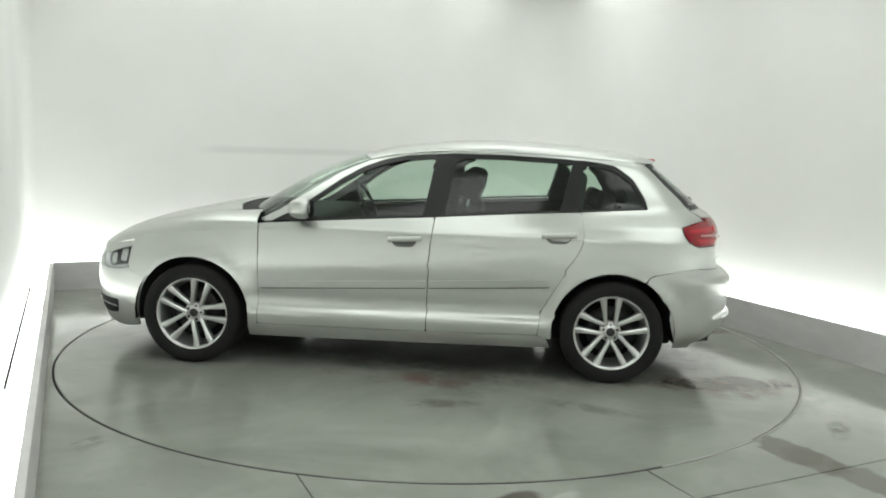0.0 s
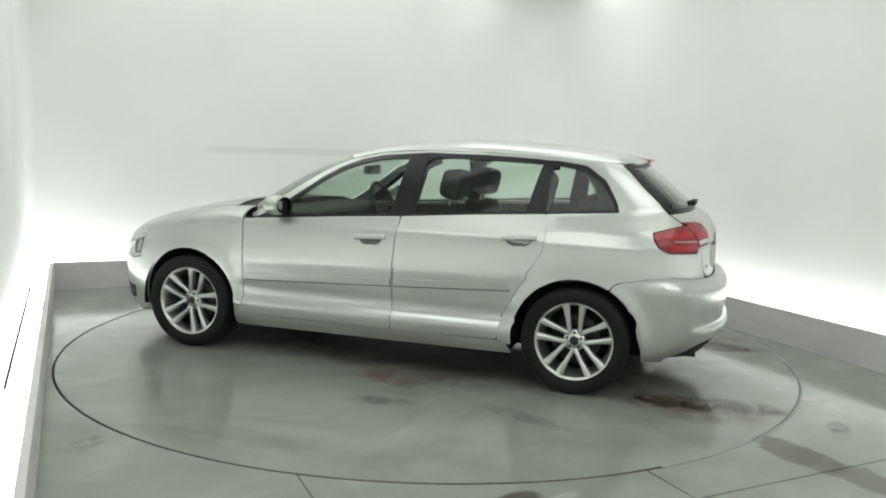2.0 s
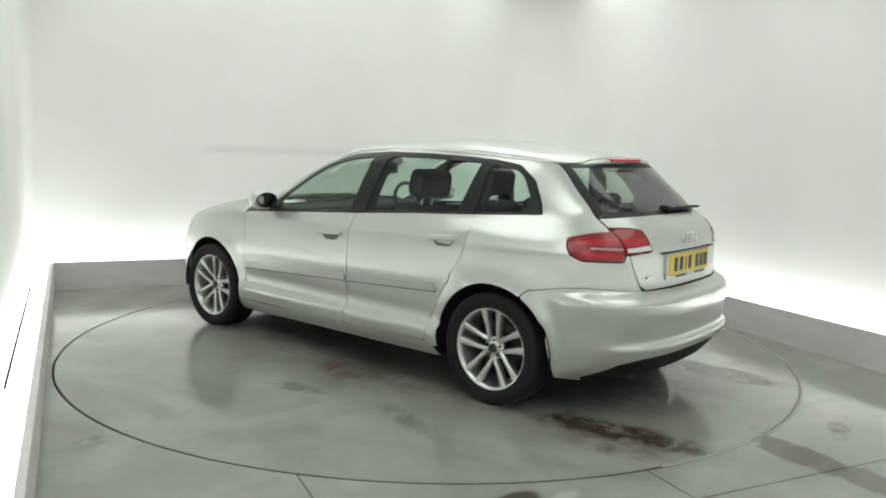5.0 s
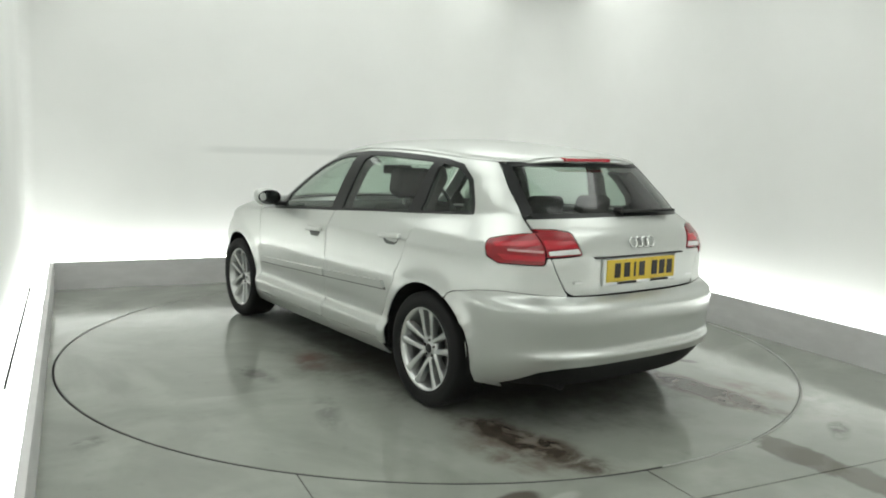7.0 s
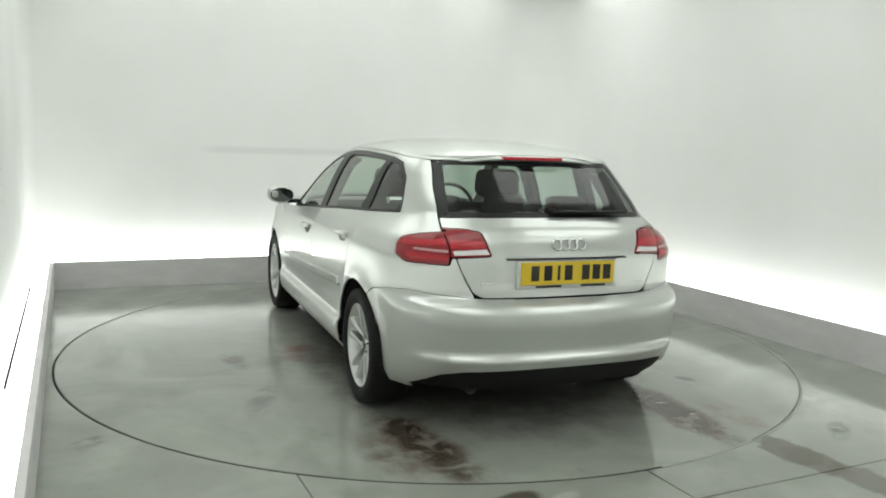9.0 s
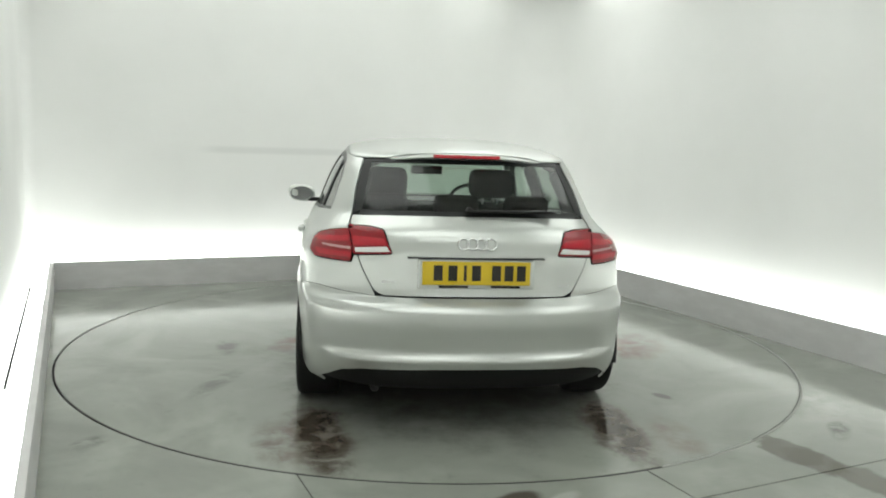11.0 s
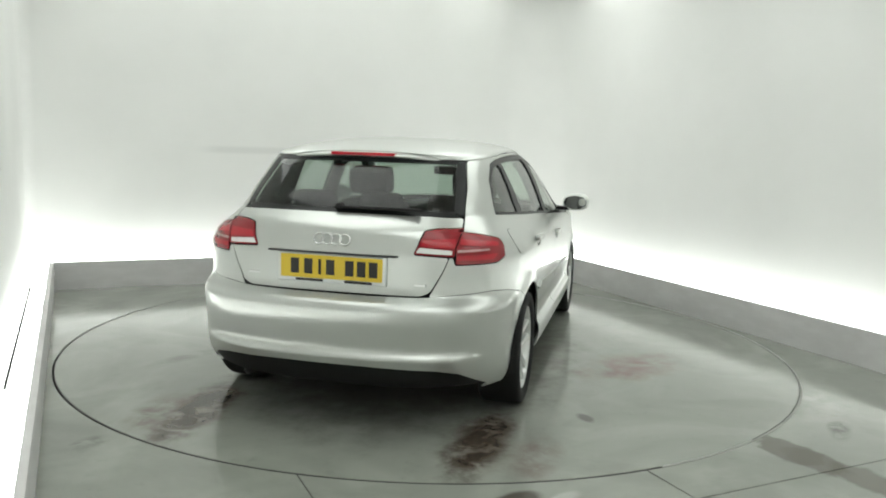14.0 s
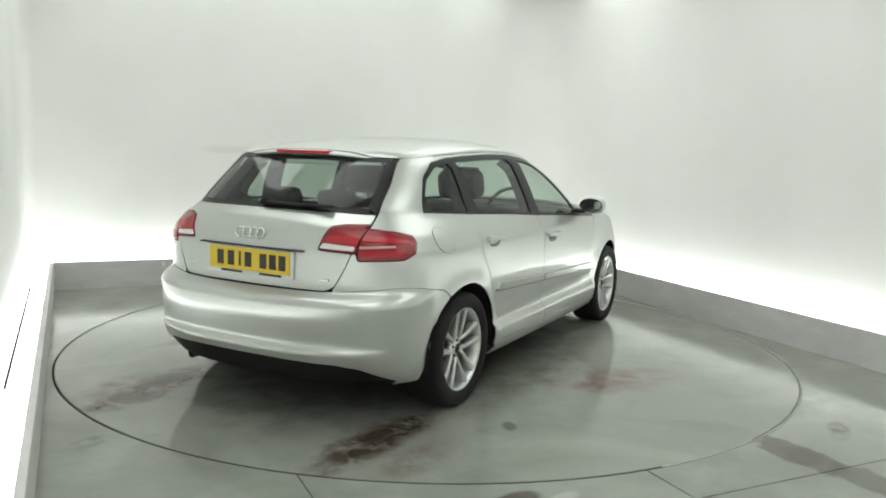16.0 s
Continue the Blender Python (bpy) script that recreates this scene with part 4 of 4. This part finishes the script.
    part("wiper_pivot", moved(lathe_bm([(0, -0.03), (0.017, -0.03), (0.017, 0.015), (0, 0.022)], 20), Matrix.Translation((wx - 0.01, 0.02, wz + 0.004)) @ Matrix.Rotation(radians(90), 4, "Z")), black_plastic, gate, smooth=True)
    # exhaust and underbody
    for y in (0.47,):
        part("exhaust_pipe", moved(lathe_bm([(0.024, -0.12), (0.024, 0.12), (0.020, 0.12), (0.020, -0.12), (0.024, -0.12)], 20), Matrix.Translation((-1.83, y, 0.228)) @ Matrix.Rotation(radians(90), 4, "Z")), alloy_dark, car, smooth=True)
    under = box_bm(-1.72, 1.95, -0.49, 0.49, 0.17, 0.30, 0.03)
    box_bm(-0.90, 0.90, -0.76, 0.76, 0.185, 0.29, 0.02, bm=under)
    box_bm(-1.90, -1.66, -0.50, 0.50, 0.27, 0.64, 0.05, bm=under)
    box_bm(1.66, 1.92, -0.45, 0.45, 0.24, 0.55, 0.05, bm=under)
    part("underbody", under, under_mat, car)
    # cabin
    dash = box_bm(0.50, 0.98, -0.70, 0.70, 0.62, 0.935, 0.06)
    part("dashboard", dash, cabin_mat, car, smooth=False)
    part("boot_floor", box_bm(-1.95, -1.15, -0.66, 0.66, 0.60, 0.64, 0.01), cabin_mat, car)
    part("parcel_shelf", box_bm(-1.80, -1.30, -0.62, 0.62, 0.955, 0.975, 0.006), cabin_mat, car)
    wheel = lathe_bm([(0.18 + 0.014 * math.cos(a), 0.014 * math.sin(a)) for a in [k * math.pi / 4 for k in range(9)]], 32)
    moved(wheel, Matrix.Translation((0.40, -0.36, 0.93)) @ Matrix.Rotation(radians(-65), 4, "Y") @ Matrix.Rotation(radians(90), 4, "X"))
    box_bm(0.39, 0.44, -0.52, -0.20, 0.91, 0.95, 0.01, bm=wheel)
    part("steering_wheel", wheel, cabin_mat, car, smooth=True)
    part("rear_view_mirror", box_bm(0.33, 0.365, -0.12, 0.12, 1.175, 1.24, 0.014), black_trim, car)
    for y in (0.36, -0.36):
        seat = part("front_seat", box_bm(-0.35, 0.16, y - 0.25, y + 0.25, 0.36, 0.56, 0.06), cloth, car)
        back = moved(box_bm(-0.09, 0.09, -0.25, 0.25, 0.0, 0.52, 0.05), Matrix.Translation((-0.27, y, 0.50)) @ Matrix.Rotation(radians(-14), 4, "Y"))
        part("seat_back", back, cloth, seat)
        part("headrest", moved(box_bm(-0.075, 0.075, -0.15, 0.15, 0.57, 0.755, 0.05), Matrix.Translation((-0.27, y, 0.50)) @ Matrix.Rotation(radians(-12), 4, "Y")), cloth, seat)
        for k in (-0.05, 0.05):
            part("headrest_post", moved(box_bm(-0.006, 0.006, k - 0.006, k + 0.006, 0.50, 0.60), Matrix.Translation((-0.27, y, 0.50)) @ Matrix.Rotation(radians(-12), 4, "Y")), alloy, seat)
    bench = part("rear_seat", box_bm(-1.05, -0.55, -0.64, 0.64, 0.36, 0.56, 0.05), cloth, car)
    part("seat_back", moved(box_bm(-0.06, 0.06, -0.64, 0.64, 0.0, 0.60, 0.05), Matrix.Translation((-1.05, 0, 0.46)) @ Matrix.Rotation(radians(-20), 4, "Y")), cloth, bench)
    for y in (0.40, 0.0, -0.40):
        part("headrest", moved(box_bm(-0.045, 0.045, -0.13, 0.13, 0.58, 0.70, 0.04), Matrix.Translation((-1.05, y, 0.46)) @ Matrix.Rotation(radians(-20), 4, "Y")), cloth, bench)
    # wheels
    tyre_prof = [(0.225, -0.10), (0.245, -0.112), (0.275, -0.115), (0.297, -0.108), (0.307, -0.094), (0.310, -0.07), (0.310, 0.07), (0.307, 0.094), (0.297, 0.108), (0.275, 0.115), (0.245, 0.112), (0.225, 0.10)]
    tyre_me = finish("tyre", lathe_bm(tyre_prof, 64), rubber, True)
    rim_bm = lathe_bm([(0.222, -0.09), (0.222, 0.085), (0.233, 0.095), (0.229, 0.101), (0.216, 0.097), (0.208, 0.075), (0.190, -0.02), (0.195, -0.09), (0.222, -0.09)], 64)
    rim_me = finish("rim", rim_bm, alloy, True)
    sp = bmesh.new()
    secs = []
    for r, w, y0, y1, o in ((0.040, 0.015, 0.035, 0.062, 0.027), (0.07, 0.0130, 0.038, 0.072, 0.031), (0.12, 0.0140, 0.042, 0.080, 0.0365), (0.17, 0.0185, 0.046, 0.088, 0.043), (0.215, 0.0235, 0.055, 0.094, 0.050)):
        secs.append([sp.verts.new((c[0] + o, c[1], c[2])) for c in ((-w, y0, r), (-w * 0.9, y1 - 0.006, r), (-w * 0.35, y1, r), (w * 0.35, y1, r), (w * 0.9, y1 - 0.006, r), (w, y0, r))])
    for a, b in zip(secs, secs[1:]):
        for k in range(6):
            sp.faces.new((a[k], a[(k + 1) % 6], b[(k + 1) % 6], b[k]))
    bmesh.ops.recalc_face_normals(sp, faces=sp.faces[:])
    twin = sp.copy()
    moved(twin, Matrix.Diagonal((-1, 1, 1, 1))), bmesh.ops.reverse_faces(twin, faces=twin.faces[:])
    spoke_mes = finish("spoke", sp, alloy), finish("spoke", twin, alloy)
    hub_me = finish("hub", lathe_bm([(0.0, 0.066), (0.028, 0.066), (0.032, 0.060), (0.058, 0.058), (0.064, 0.05), (0.060, 0.0), (0.0, 0.0)], 32), alloy, True)
    cap_me = finish("hub_cap", lathe_bm([(0.0, 0.0705), (0.024, 0.0695), (0.027, 0.065), (0.0, 0.064)], 24), alloy_dark, True)
    disc_me = finish("brake_disc", lathe_bm([(0.05, 0.0), (0.145, 0.0), (0.145, -0.022), (0.05, -0.022), (0.05, 0.0)], 40), alloy_dark, True)
    nut_me = finish("wheel_bolt", lathe_bm([(0.0, 0.0665), (0.007, 0.0655), (0.008, 0.055), (0.0, 0.055)], 10), alloy_dark)
    back_me = finish("inner_barrel", lathe_bm([(0.0, -0.06), (0.20, -0.06), (0.20, -0.07), (0.0, -0.07)], 32), under_mat)
    for x in WHEELS:
        for s in (1, -1):
            wheel = new("wheel")
            wheel.parent = car
            wheel.matrix_local = pose(x, s * (0.764 if x > 0 else 0.752), HUB, 0, 2 * s + (-18 if x > 0 else 0), 0 if s > 0 else 180)
            for name, me in (("tyre", tyre_me), ("rim", rim_me), ("hub", hub_me), ("hub_cap", cap_me), ("brake_disc", disc_me), ("inner_barrel", back_me)):
                o = new(name, me)
                o.parent = wheel
            for i in range(5):
                for me in spoke_mes:
                    o = new("spoke", me)
                    o.parent = wheel
                    o.matrix_local = pose(0, 0, 0, 0, 72 * i, 0)
                o = new("wheel_bolt", nut_me)
                o.parent = wheel
                o.matrix_local = pose(0, 0, 0, 0, 72 * i, 0) @ Matrix.Translation((0, 0, 0.044))
    return car


car = build_car()


def motions():
    """The turntable turns evenly and carries the car."""
    rows, car_rows = [], []
    for t in range(0, 17):
        m = pose(0, 0, 0, 0, 0, 175.72 - 7.1125 * t - TURN)
        rows.append((t, m))
        car_rows.append((t, m @ Matrix.Translation((0.127, 0.011, 0.0))))
    walk(turntable, rows)
    walk(car, car_rows)


motions()
